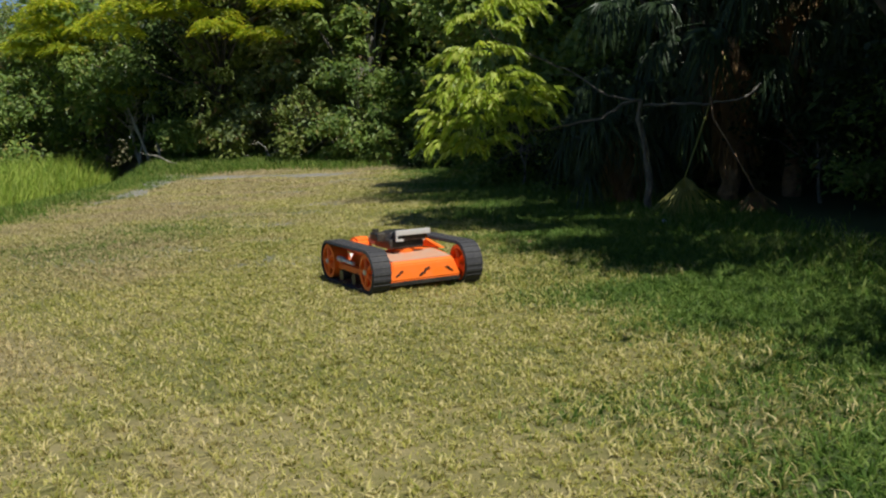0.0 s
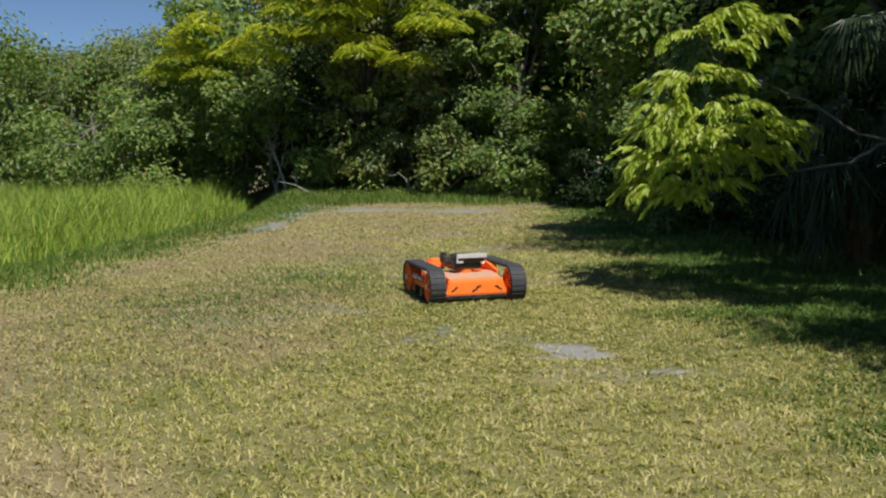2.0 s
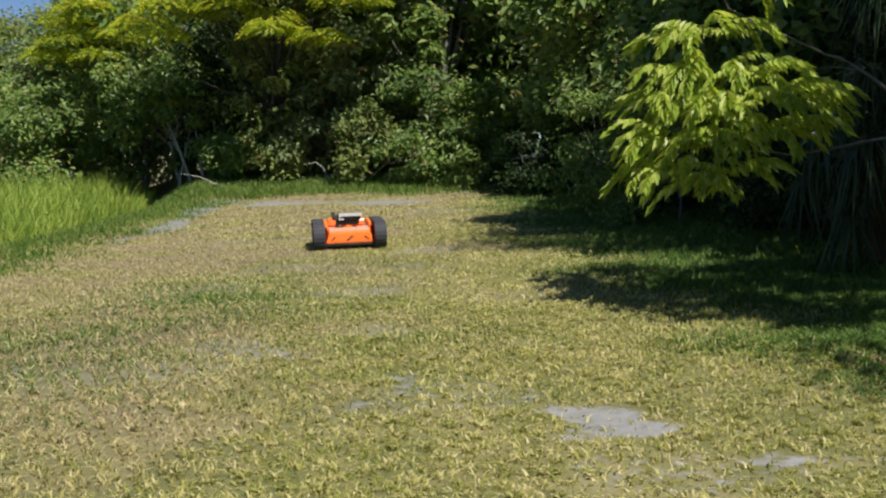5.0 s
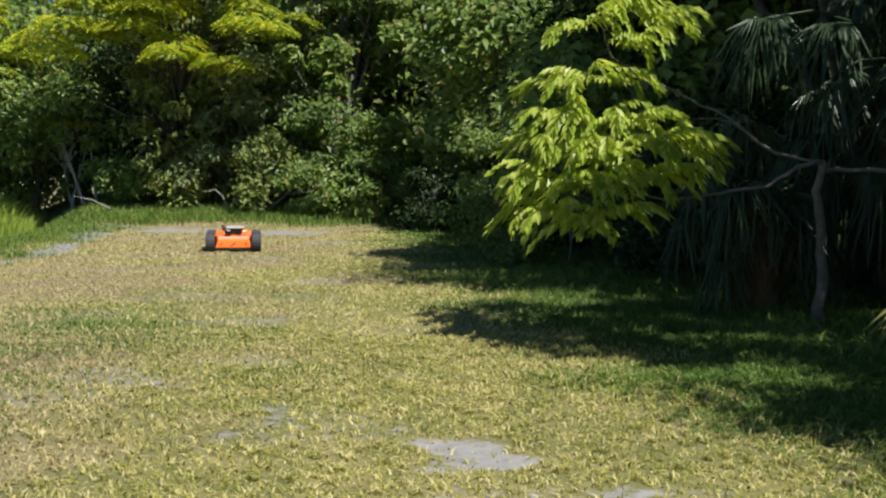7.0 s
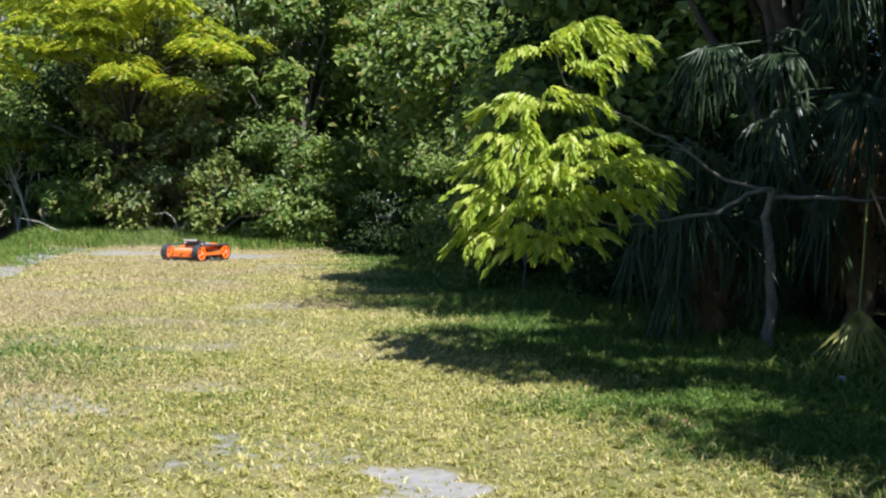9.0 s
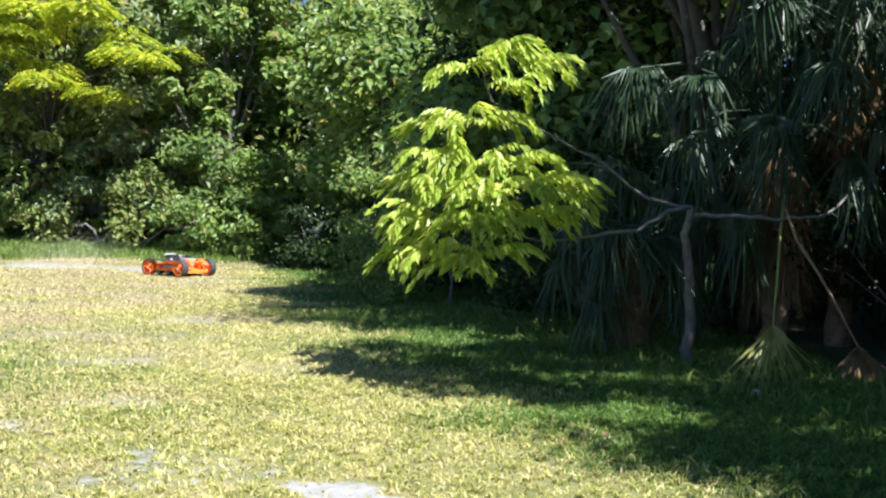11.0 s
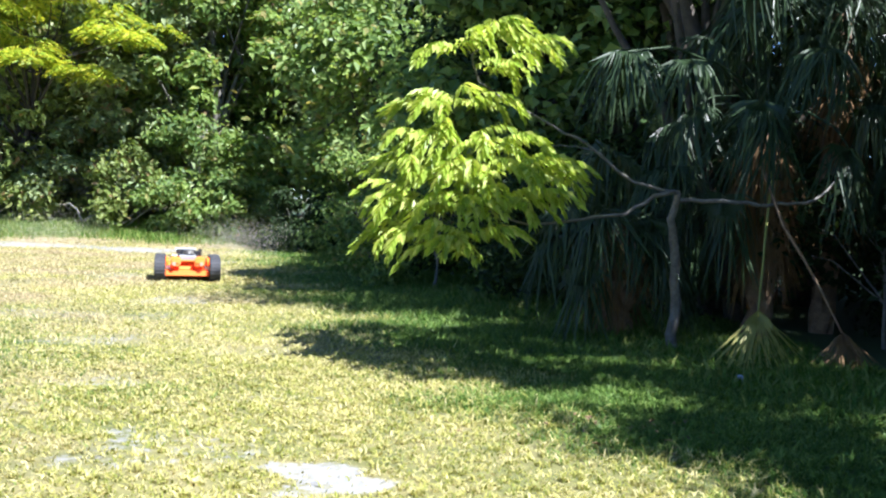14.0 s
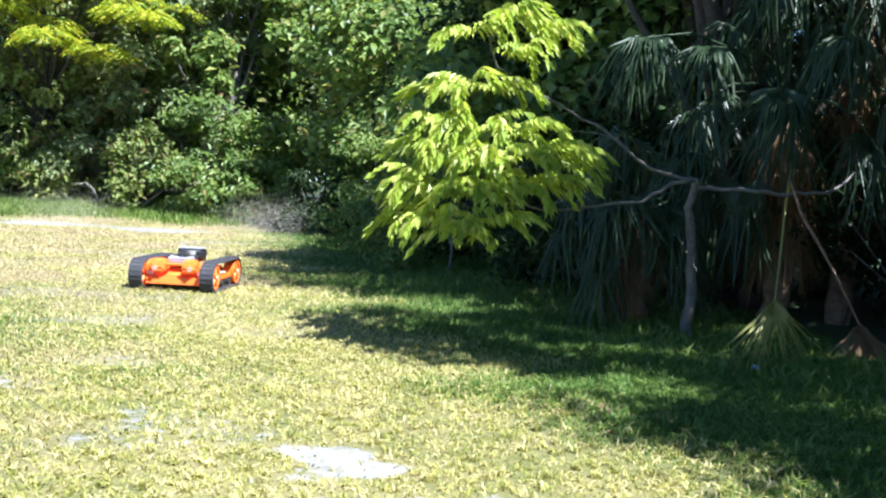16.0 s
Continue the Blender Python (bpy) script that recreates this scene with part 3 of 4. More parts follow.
def leaf_along(name, C, N, T, size, rng, aspect=0.38):
    """Leaflets at C pointing along T."""
    n = len(C)
    t = T / np.linalg.norm(T, axis=1, keepdims=True)
    N = N - (N * t).sum(1, keepdims=True) * t
    N /= np.linalg.norm(N, axis=1, keepdims=True) + 1e-9
    s = np.cross(N, t)
    L = (size * rng.uniform(0.75, 1.25, n))[:, None]
    V = np.stack([C, C + t * L * 0.45 - s * L * aspect * 0.5 + N * L * 0.06, C + t * L - N * L * 0.15, C + t * L * 0.45 + s * L * aspect * 0.5 + N * L * 0.06], 1).reshape(-1, 3)
    i = (np.arange(n) * 4)[:, None]
    return mesh_np(name, V, np.concatenate([i + np.array([[0, 1, 2]]), i + np.array([[0, 2, 3]])]))


def yellow_tree(x, y, spots, tall, label, seed):
    """A tree of flat feathery tiers, yellow-green in the sun."""
    rng = np.random.default_rng(seed)
    z = float(height(x, y))
    root = empty("feathery_tree", pose(x, y, z), label, "tree", "feathery yellow trees")
    local = [(a - x, b - y, c - z, r, n) for a, b, c, r, n in spots]
    C, N, T = sprays(rng, local, 0.5, 6, "")
    part("crown", leaf_along("crown", C, N, T, 0.17, rng), LEAF_YELLOW, root)
    V, F = limbs(rng, (0, 0, -0.1), (0.2, 0, tall * 0.8), 0.10, [s[:3] for s in local])
    part("trunk", mesh_np("trunk", V, F, True), DARK_BARK, root)


woods()
far_edge()
def knobs(y, spots):
    """Rounded tufts of spray: across, up, half width."""
    rng = random.Random(12)
    out = []
    for x, z, r in spots:
        r *= 0.82
        out.append((x, y + rng.uniform(-0.3, 0.3), z, r, int(130 * r)))
        for _ in range(1):
            out.append((x + rng.uniform(-0.8, 0.8), y + rng.uniform(0.5, 1.6), z + rng.uniform(-0.2, 0.7), r * 0.9, int(70 * r)))
    return out


yellow_tree(-8.4, 28.4, knobs(26.3, [(-6.12, 4.45, 0.45), (-7.38, 4.65, 0.6), (-8.75, 5.4, 0.62), (-5.4, 5.45, 0.55), (-4.75, 5.35, 0.35), (-7.8, 6.45, 0.65), (-10.3, 5.4, 0.55), (-9.3, 6.5, 0.65), (-6.4, 6.6, 0.7), (-10.7, 4.7, 0.5), (-8.3, 5.95, 0.5),
                                     (-9.7, 6.05, 0.5), (-6.9, 7.5, 0.7), (-8.6, 7.6, 0.7), (-10.2, 7.4, 0.6)]), 7.6, "tree with rounded feathery tufts of yellow-green leaves", 51)
yellow_tree(-14.6, 31.4, knobs(29.5, [(-15.6, 4.65, 0.55), (-14.2, 6.05, 0.6), (-13.5, 5.25, 0.5), (-14.9, 5.0, 0.6), (-13.95, 4.55, 0.45), (-14.9, 5.7, 0.5), (-12.0, 3.0, 0.5), (-11.4, 2.95, 0.45)]), 5.6, "feathery yellow-green tree over the marsh", 52)


# ---- the trees beside the lawn ----
def side_trees():
    tree("broadleaf_tree", 4.2, 15.0, 6.6, 3.0, 1.6, None, 0.21, LEAF_BROAD, "dark tree with broad glossy leaves overhanging the lawn", seed=61, clumps=80, per=160, lean=(-1.5, -1.4), aspect=0.7, bark=DARK_BARK)
    tree("broadleaf_tree", 1.6, 25.0, 7.0, 3.2, 1.6, None, 0.23, LEAF_MID, "tall green tree over the shaded hollow", seed=62, clumps=80, per=130, aspect=0.6, bark=DARK_BARK)
    tree("broadleaf_tree", 4.0, 19.8, 6.6, 3.4, 0.6, None, 0.22, LEAF_MID, "tall green tree behind the shaded hollow", seed=63, clumps=90, per=130, bark=DARK_BARK)
    tree("broadleaf_tree", 5.0, 15.0, 6.5, 4.0, 0.3, None, 0.16, LEAF_SHADED, "dense dark tree in the shade", seed=64, clumps=100, per=130, bark=DARK_BARK)
    tree("broadleaf_tree", 7.2, 13.2, 7.5, 4.6, 0.2, None, 0.16, LEAF_SHADED, "dense shaded tree behind the palms", seed=65, clumps=100, per=130, bark=DARK_BARK)
    tree("broadleaf_tree", 9.8, 10.6, 7.0, 4.6, 0.2, None, 0.16, LEAF_SHADED, "dense shaded tree behind the palms", seed=66, clumps=90, per=130, bark=DARK_BARK)
    tree("broadleaf_tree", 8.6, 6.6, 6.2, 3.8, 0.3, None, 0.15, LEAF_SHADED, "dark tree at the edge of the shade", seed=67, clumps=80, per=130, bark=DARK_BARK)
    # crowns mostly out of view, placed and leaned to throw shade on lawn and palms
    tree("shade_tree", 7.6, 2.6, 6.2, 2.9, 3.9, None, 0.15, LEAF_MID, "spreading green tree shading the lawn", seed=68, clumps=70, per=150, lean=(-1.8, 0), bark=DARK_BARK)
    tree("shade_tree", 7.6, 5.9, 7.0, 4.2, 3.9, None, 0.15, LEAF_MID, "tall green tree shading the palms", seed=69, clumps=38, per=120, lean=(-0.6, 0), bark=DARK_BARK)
    tree("shade_tree", 7.1, 5.6, 5.6, 1.7, 4.2, None, 0.15, LEAF_MID, "slim leaning tree shading the lawn", seed=79, clumps=44, per=150, lean=(-3.6, -0.4), bark=DARK_BARK)
    tree("shade_tree", 7.8, 6.5, 6.3, 1.7, 4.8, None, 0.15, LEAF_MID, "slender leaning tree above the palms", seed=81, clumps=46, per=150, lean=(-3.6, -0.4), bark=DARK_BARK)
    tree("shade_tree", 5.4, 11.2, 7.0, 3.2, 4.8, None, 0.15, LEAF_MID, "tall green tree above the palms", seed=70, clumps=70, per=130, lean=(-2.5, -1.0), bark=DARK_BARK)
    tree("shade_tree", 5.6, 12.6, 7.4, 3.6, 4.2, None, 0.15, LEAF_BROAD, "tall broad-leaved tree above the shade", seed=77, clumps=70, per=130, lean=(-1.4, -0.8), aspect=0.7, bark=DARK_BARK)
    tree("shade_tree", 8.0, -1.5, 6.5, 4.0, 0.8, None, 0.16, LEAF_MID, "green tree shading the lawn's edge", seed=78, clumps=60, per=120, bark=DARK_BARK)
    shrub(1.1, 18.3, 2.1, 1.6, 0.12, LEAF_MID, "leafy green shrub in the shade", 71)
    shrub(1.9, 14.6, 1.7, 1.7, 0.12, LEAF_MID, "leafy green shrub below the broadleaf tree", 72)
    shrub(-0.3, 23.4, 1.4, 1.4, 0.12, LEAF_SHADED, "dark shrub in the shaded hollow", 73)
    shrub(3.6, 12.2, 1.6, 1.8, 0.11, LEAF_SHADED, "shaded shrub under the trees", 74)
    shrub(5.6, 11.8, 2.4, 2.6, 0.12, LEAF_SHADED, "shaded shrub behind the palms", 55)
    shrub(7.4, 10.8, 2.6, 2.6, 0.12, LEAF_SHADED, "shaded shrub behind the palms", 56)
    shrub(8.6, 8.4, 2.4, 2.4, 0.12, LEAF_SHADED, "shaded shrub behind the palms", 57)
    shrub(4.2, 13.0, 2.2, 2.4, 0.12, LEAF_SHADED, "dark shrub deep in the shade", 58)
    shrub(2.9, 16.4, 2.2, 2.2, 0.12, LEAF_SHADED, "dark shrub deep in the shade", 59)
    shrub(5.9, 9.0, 1.7, 1.8, 0.11, LEAF_SHADED, "shaded shrub between the palms", 75)
    shrub(6.8, 7.3, 1.5, 1.7, 0.11, LEAF_MID, "leafy shrub beside the dead frond", 76)
    # added trees, mostly out of view, that close the wood and block skylight
    dark = tree("screen_tree", 11.5, 3.0, 8.5, 5.0, 0.3, None, 0.24, LEAF_SHADED, "tall tree added behind the wood to block skylight", "tree", "wood trees", 88, 90, 130, bark=DARK_BARK)
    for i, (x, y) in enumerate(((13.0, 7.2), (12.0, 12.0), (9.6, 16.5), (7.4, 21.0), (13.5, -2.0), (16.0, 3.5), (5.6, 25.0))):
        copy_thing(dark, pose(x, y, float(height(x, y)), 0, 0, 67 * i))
    # far side behind the camera
    for i, (x, y) in enumerate(((-16, -24), (-9, -27), (-2, -25), (5, -22), (11, -16), (12, -8))):
        tree("boundary_tree", x, y, 7.0, 5.0, 0.4, None, 0.3, LEAF_MID, "green tree on the near boundary of the lawn", "tree", "boundary trees", 80 + i, 40, 90)


side_trees()


def compound_leaf(seed, pairs=8, length=0.5, size=0.122):
    """One drooping pinnate leaf along +y from the origin, its leaflets hanging in two fringes."""
    rng = np.random.default_rng(seed)
    C, N, T, P = [], [], [], []
    for k in range(pairs + 1):
        f = (k + 0.6) / (pairs + 0.6)
        p = np.array([0.03 * math.sin(3 * f + seed), length * f * (1 - 0.2 * f * f), 0.08 * math.sin(2.6 * f) - 0.24 * f * f * length])
        P.append(p)
        for e in (-1, 1):
            C.append(p + np.array([e * 0.004, 0, 0]))
            N.append((e * 0.45 + rng.normal(0, 0.15), rng.normal(0, 0.2) - 0.15, 1))
            T.append((e * (0.80 - 0.45 * f), 0.45 + 0.3 * f, -0.26 - 0.40 * rng.uniform(0, 1)))
    C.append(P[-1]), N.append((0, 0.5, 1)), T.append((0, 0.7, -0.7))
    me = leaf_along("leaf_spray", np.array(C), np.array(N, float), np.array(T, float), size, rng, 0.38)
    me.materials.append(LEAF_LIME)
    return me


def lime_tree():
    """The leaning tree whose leafy bough hangs in the sun over the lawn."""
    rng = np.random.default_rng(14)
    x0, y0 = 3.50, 8.72
    root = empty("lime_green_tree", pose(x0, y0, float(height(x0, y0))), "leaning tree with a sunlit bough of lime-green feathered leaves", "tree")

    def limb(name, pts, r0, r1, label=""):
        P = np.array(pts, float) - np.array([x0, y0, 0])
        n = len(P)
        # finer, slightly crooked line through the points
        Q = [P[i] + (P[i + 1] - P[i]) * f + rng.normal(0, 0.012, 3) * (f > 0) for i in range(n - 1) for f in (0, 0.33, 0.66)] + [P[-1]]
        V, F = tube(Q, np.linspace(r0, r1, len(Q)) * (1.0 if name == "trunk" else 0.72), 8)
        return part(name, mesh_np(name, V, F, True), BARK, root, label)

    limb("trunk", [(3.52, 8.72, -0.05), (3.50, 8.66, 0.5), (3.42, 8.56, 0.98), (3.33, 8.46, 1.25), (3.37, 8.4, 1.50)], 0.055, 0.03)
    limb("branch", [(3.37, 8.4, 1.50), (3.10, 8.3, 1.46), (2.84, 8.3, 1.28), (2.42, 8.3, 1.22), (1.95, 8.3, 1.16), (1.5, 8.2, 1.28)], 0.032, 0.010, "bare grey branch")
    limb("branch", [(3.37, 8.4, 1.50), (2.94, 8.4, 1.58), (2.52, 8.4, 1.88), (2.15, 8.4, 2.06), (1.72, 8.4, 2.25), (1.45, 8.3, 2.4)], 0.024, 0.009, "bare grey branch")
    limb("branch", [(2.62, 8.4, 1.82), (2.4, 8.4, 1.88), (2.15, 8.4, 1.87)], 0.012, 0.006, "thin bare twig")
    limb("branch", [(3.36, 8.45, 1.42), (3.8, 8.4, 1.44), (4.15, 8.4, 1.41), (4.44, 8.4, 1.43), (4.7, 8.4, 1.48), (4.95, 8.5, 1.66)], 0.030, 0.014, "bare grey branch")
    limb("branch", [(1.45, 8.3, 2.4), (1.35, 8.1, 2.6), (1.5, 8.0, 2.85)], 0.012, 0.006)
    limb("branch", [(1.5, 8.2, 1.28), (1.3, 8.0, 1.5), (1.0, 7.9, 1.6)], 0.010, 0.005)
    meshes = [compound_leaf(s, 9 + s % 3, 0.46 + 0.03 * (s % 4)) for s in range(6)]
    # tufts of foliage: across, height, half width, half height, leaves
    tufts = [(1.46, 2.78, 0.20, 0.03, 10), (1.12, 2.64, 0.14, 0.03, 6), (1.76, 2.70, 0.12, 0.03, 6), (1.56, 2.50, 0.14, 0.03, 4), (1.16, 2.24, 0.18, 0.04, 7), (0.92, 2.16, 0.08, 0.03, 3), (1.40, 2.22, 0.10, 0.03, 4),
             (0.96, 1.92, 0.16, 0.03, 7), (1.26, 1.92, 0.24, 0.03, 10), (1.58, 1.86, 0.16, 0.03, 6), (0.86, 1.66, 0.18, 0.03, 8), (1.16, 1.64, 0.26, 0.04, 11), (1.50, 1.62, 0.26, 0.04, 10), (1.84, 1.68, 0.16, 0.03, 7),
             (2.10, 1.62, 0.12, 0.03, 5), (2.04, 1.44, 0.12, 0.03, 3), (0.78, 1.36, 0.14, 0.03, 6), (1.06, 1.34, 0.20, 0.04, 8), (1.40, 1.32, 0.20, 0.04, 8), (1.70, 1.40, 0.14, 0.03, 5), (0.80, 1.10, 0.12, 0.03, 4),
             (1.06, 1.08, 0.14, 0.04, 5), (1.28, 0.98, 0.10, 0.04, 5), (1.46, 1.08, 0.10, 0.03, 4)]
    k = 0
    for cx, cz, a, c, count in tufts:
        for _ in range(count):
            y = 8.05 - 0.42 * (1.9 - cz) + rng.normal(0, 0.13)
            x, z = (1.46 + 0.78 * (cx - 1.46) + rng.uniform(-a, a) * 0.8) * y / 8.0 - 0.08, 1.32 + (max(cz, 1.0) - 1.32) * y / 8.0
            way = Vector(((x - 1.32) * 1.3 + rng.normal(0, 0.45), -0.45 + rng.normal(0, 0.45), 0))
            turn = math.degrees(math.atan2(way.y, way.x)) - 90
            ob = part("leaf_spray", meshes[k % 6], None, root)
            ob.matrix_local = pose(x + 0.06 - x0, y - y0, z + rng.normal(0, c), rng.normal(-3, 10), rng.normal(0, 10), turn)
            k += 1


lime_tree()


def fan_frond(seed, radius=0.9, segments=40, spread=115, pitch=0, limp=1.0):
    """A palm's pleated fan along +y, tilted up by pitch: fused near the stalk, then narrow fingers that fall limp."""
    rng = np.random.default_rng(seed)
    V, F = [], []
    up = radians(pitch)

    def path(a, L, h, steps):
        """Points along a finger: straight out at first, then bending towards the ground."""
        d = np.array([math.sin(a), math.cos(a) * math.cos(up), math.cos(a) * math.sin(up) - 0.18 * abs(math.sin(a))])
        d /= np.linalg.norm(d)
        p, out, last = np.zeros(3), [], 0.0
        for f in steps:
            w = min(1.0, max(0.0, (f - 0.12) / 0.42)) * h
            e = d * (1 - 0.88 * min(1, w)) + np.array([0, 0, -1.0]) * min(1.1, w)
            p = p + e / np.linalg.norm(e) * L * (f - last)
            last = f
            out.append(p.copy())
        return out

    ends = [radians(-spread + spread * i / segments) for i in range(2 * segments + 1)]
    first = [path(a, radius * 0.9, limp, (0.03, 0.14, 0.24)) for a in ends]
    for row in (0, 1):
        for i in range(len(ends)):
            V.append(first[i][2 * row] + np.array([0, 0, (0.02 if i % 2 else -0.005) * row]))
    k = 2 * segments + 1
    F += [(i, i + 1, k + i + 1, k + i) for i in range(k - 1)]
    for i in range(segments):
        a = ends[2 * i + 1] + rng.normal(0, 0.03)
        L = radius * (0.74 + 0.26 * math.cos(a * 0.6)) * rng.uniform(0.8, 1.15)
        s = np.array([math.cos(a), -math.sin(a), 0])
        wid = 0.019 * rng.uniform(0.6, 1.2) * radius / 0.9
        pts = path(a, L, limp * rng.uniform(0.55, 1.25), (0.1, 0.24, 0.38, 0.52, 0.68, 0.84, 1.0))[2:]
        row = (k + 2 * i, k + 2 * i + 1, k + 2 * i + 2)
        sway = rng.normal(0, 0.03, 2)
        for m, (p, w) in enumerate(zip(pts, (1.0, 0.95, 0.8, 0.5, 0.05))):
            o = len(V)
            p = p + np.array([*sway * m, 0]) * L
            V += [p - s * wid * w * 0.5, p + np.array([0, -0.008, 0.012]) * w, p + s * wid * w * 0.5]
            F += [(row[0], row[1], o + 1, o), (row[1], row[2], o + 2, o + 1)]
            row = (o, o + 1, o + 2)
    return mesh_np("blade", np.array(V), np.array(F))


FANS = {}


def fan(mat, seed, **kw):
    key = (mat.name, seed % 3, tuple(sorted(kw.items())))
    if key not in FANS:
        FANS[key] = fan_frond(seed % 3 + 3, **kw)
        FANS[key].materials.append(mat)
    return FANS[key]


def stalk_mesh(L, sag):
    V, F = tube([(0, 0, 0), (0, L * 0.4, L * 0.12), (0, L * 0.75, L * 0.10 - sag * 0.4), (0, L, -sag)], [0.018, 0.014, 0.011, 0.009], 5)
    return mesh_np("stalk", V, F, True)


def palm(x, y, tall, fronds, label, seed, skirt=16, radius=0.85, stalk=1.0, extra=()):
    """A cabbage palm: rough trunk, a crown of hanging fans, a skirt of dead ones. extra: more fronds by turn, pitch and stalk."""
    rng = np.random.default_rng(seed)
    root = empty("cabbage_palm", pose(x, y, float(height(x, y))), label, "palm", "cabbage palms")
    if tall > 0.5:
        P = [(rng.normal(0, 0.02), rng.normal(0, 0.02), -0.05 + (tall + 0.05) * i / 14) for i in range(15)]
        V, F = tube(P, [0.13 * (1 + 0.14 * (i % 2)) for i in range(15)], 10)
        part("trunk", mesh_np("trunk", V, F, False), DEAD, root)
    ways = [(i * 137.5 + rng.normal(0, 10), 75 - 115 * (i / fronds) + rng.normal(0, 7), stalk * rng.uniform(0.75, 1.2)) for i in range(fronds)] + list(extra)
    for i, (turn, up, L) in enumerate(ways):
        m = pose(0, 0, tall + 0.05, 0, 0, turn) @ pose(0, 0.08, 0, up)
        st = part("frond", stalk_mesh(L, 0.1 * L), PALM_SHADED, root)
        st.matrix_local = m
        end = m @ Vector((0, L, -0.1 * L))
        bl = part("blade", fan(PALM_SHADED, i, radius=radius, pitch=round((up - 25) / 25) * 25, limp=1.1, spread=118, segments=54), None, st)
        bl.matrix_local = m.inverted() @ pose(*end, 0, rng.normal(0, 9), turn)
    for i in range(skirt):
        turn = rng.uniform(0, 360)
        z = tall * rng.uniform(0.42, 1.0)
        bl = part("dead_blade", fan(PALM_DEAD, i, radius=0.8, segments=20, spread=60, pitch=-55, limp=1.0), None, root, "brown dead frond")
        bl.matrix_local = pose(0, 0, z, 0, 0, turn) @ pose(0, 0.14, 0, rng.normal(0, 6), rng.normal(0, 8))
    return root


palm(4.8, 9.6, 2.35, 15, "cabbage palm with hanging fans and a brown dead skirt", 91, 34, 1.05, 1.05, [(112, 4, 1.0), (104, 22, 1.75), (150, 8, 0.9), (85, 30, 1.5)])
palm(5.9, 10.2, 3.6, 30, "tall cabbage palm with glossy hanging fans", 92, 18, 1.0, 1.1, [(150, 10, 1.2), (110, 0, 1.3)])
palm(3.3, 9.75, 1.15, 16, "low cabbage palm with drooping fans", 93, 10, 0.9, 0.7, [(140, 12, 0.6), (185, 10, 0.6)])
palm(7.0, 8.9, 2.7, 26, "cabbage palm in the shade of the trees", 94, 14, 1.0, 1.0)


def loose_frond(x, y, apex, line, mat, stem, label, turns, radius, spread, pitch):
    """A frond hanging by its long stalk, its tips on the ground."""
    root = empty("palm_frond", pose(x, y, float(height(x, y))), label, "palm frond", "hanging fronds")
    V, F = tube([(0, 0, apex), *line], [0.009] + [0.011 + 0.002 * i for i in range(len(line))], 6)
    part("stalk", mesh_np("stalk", V, F, True), stem, root)
    for i, turn in enumerate(turns):
        bl = part("blade", fan(mat, i, radius=radius, segments=24, spread=spread, pitch=pitch, limp=0.12), None, root)
        bl.matrix_local = pose(0, 0, apex + 0.01 * i, 0, 0, turn)


loose_frond(3.76, 7.5, 0.52, [(0.20, 0.36, 0.86), (0.38, 0.70, 1.18), (0.66, 1.2, 1.66), (0.90, 1.7, 2.1)], PALM_PALE, PALM_PALE, "yellowing palm frond hanging to the grass by its stalk", (172, 196), 0.60, 52, -72)
loose_frond(4.67, 7.75, 0.31, [(-0.15, 0.06, 0.62), (-0.30, 0.15, 0.92), (-0.44, 0.3, 1.22), (-0.36, 0.9, 1.75), (0.02, 1.6, 2.2)], PALM_DEAD, DEAD, "dead brown palm frond hanging by its long stalk", (165, 205, 240), 0.46, 48, -55)


def litter():
    """Fallen leaves and a scrap of litter in the shade."""
    rng = np.random.default_rng(3)
    for cx, cy, n in ((3.0, 10.6, 60), (1.9, 5.35, 40), (4.3, 8.2, 50)):
        C = np.stack([rng.normal(cx, 0.3, n), rng.normal(cy, 0.25, n)], -1)
        C = np.concatenate([C, (height(C[:, 0], C[:, 1]) + 0.03)[:, None]], 1)
        ob = part("leaf_litter", leaf_mesh("leaf_litter", C, rng.normal(0, 0.35, (n, 3)) + np.array([0, 0, 1]), 0.055, rng), DEAD)
        tagged(ob, "scatter of fallen reddish-brown leaves on the grass", "leaf litter", kind="stuff")
    bm = bmesh.new()
    bmesh.ops.create_icosphere(bm, subdivisions=3, radius=0.032)
    for v in bm.verts:
        v.co *= 1 + 0.18 * noise.noise(v.co * 30)
    ob = part("crumpled_wrapper", bm, paint_material("pale_blue_wrapper", (0.34, 0.37, 0.46), 0.4))
    ob.matrix_world = pose(3.42, 7.05, float(height(3.42, 7.05)) + 0.03)
    tagged(ob, "small crumpled pale blue wrapper in the grass", "litter")


litter()


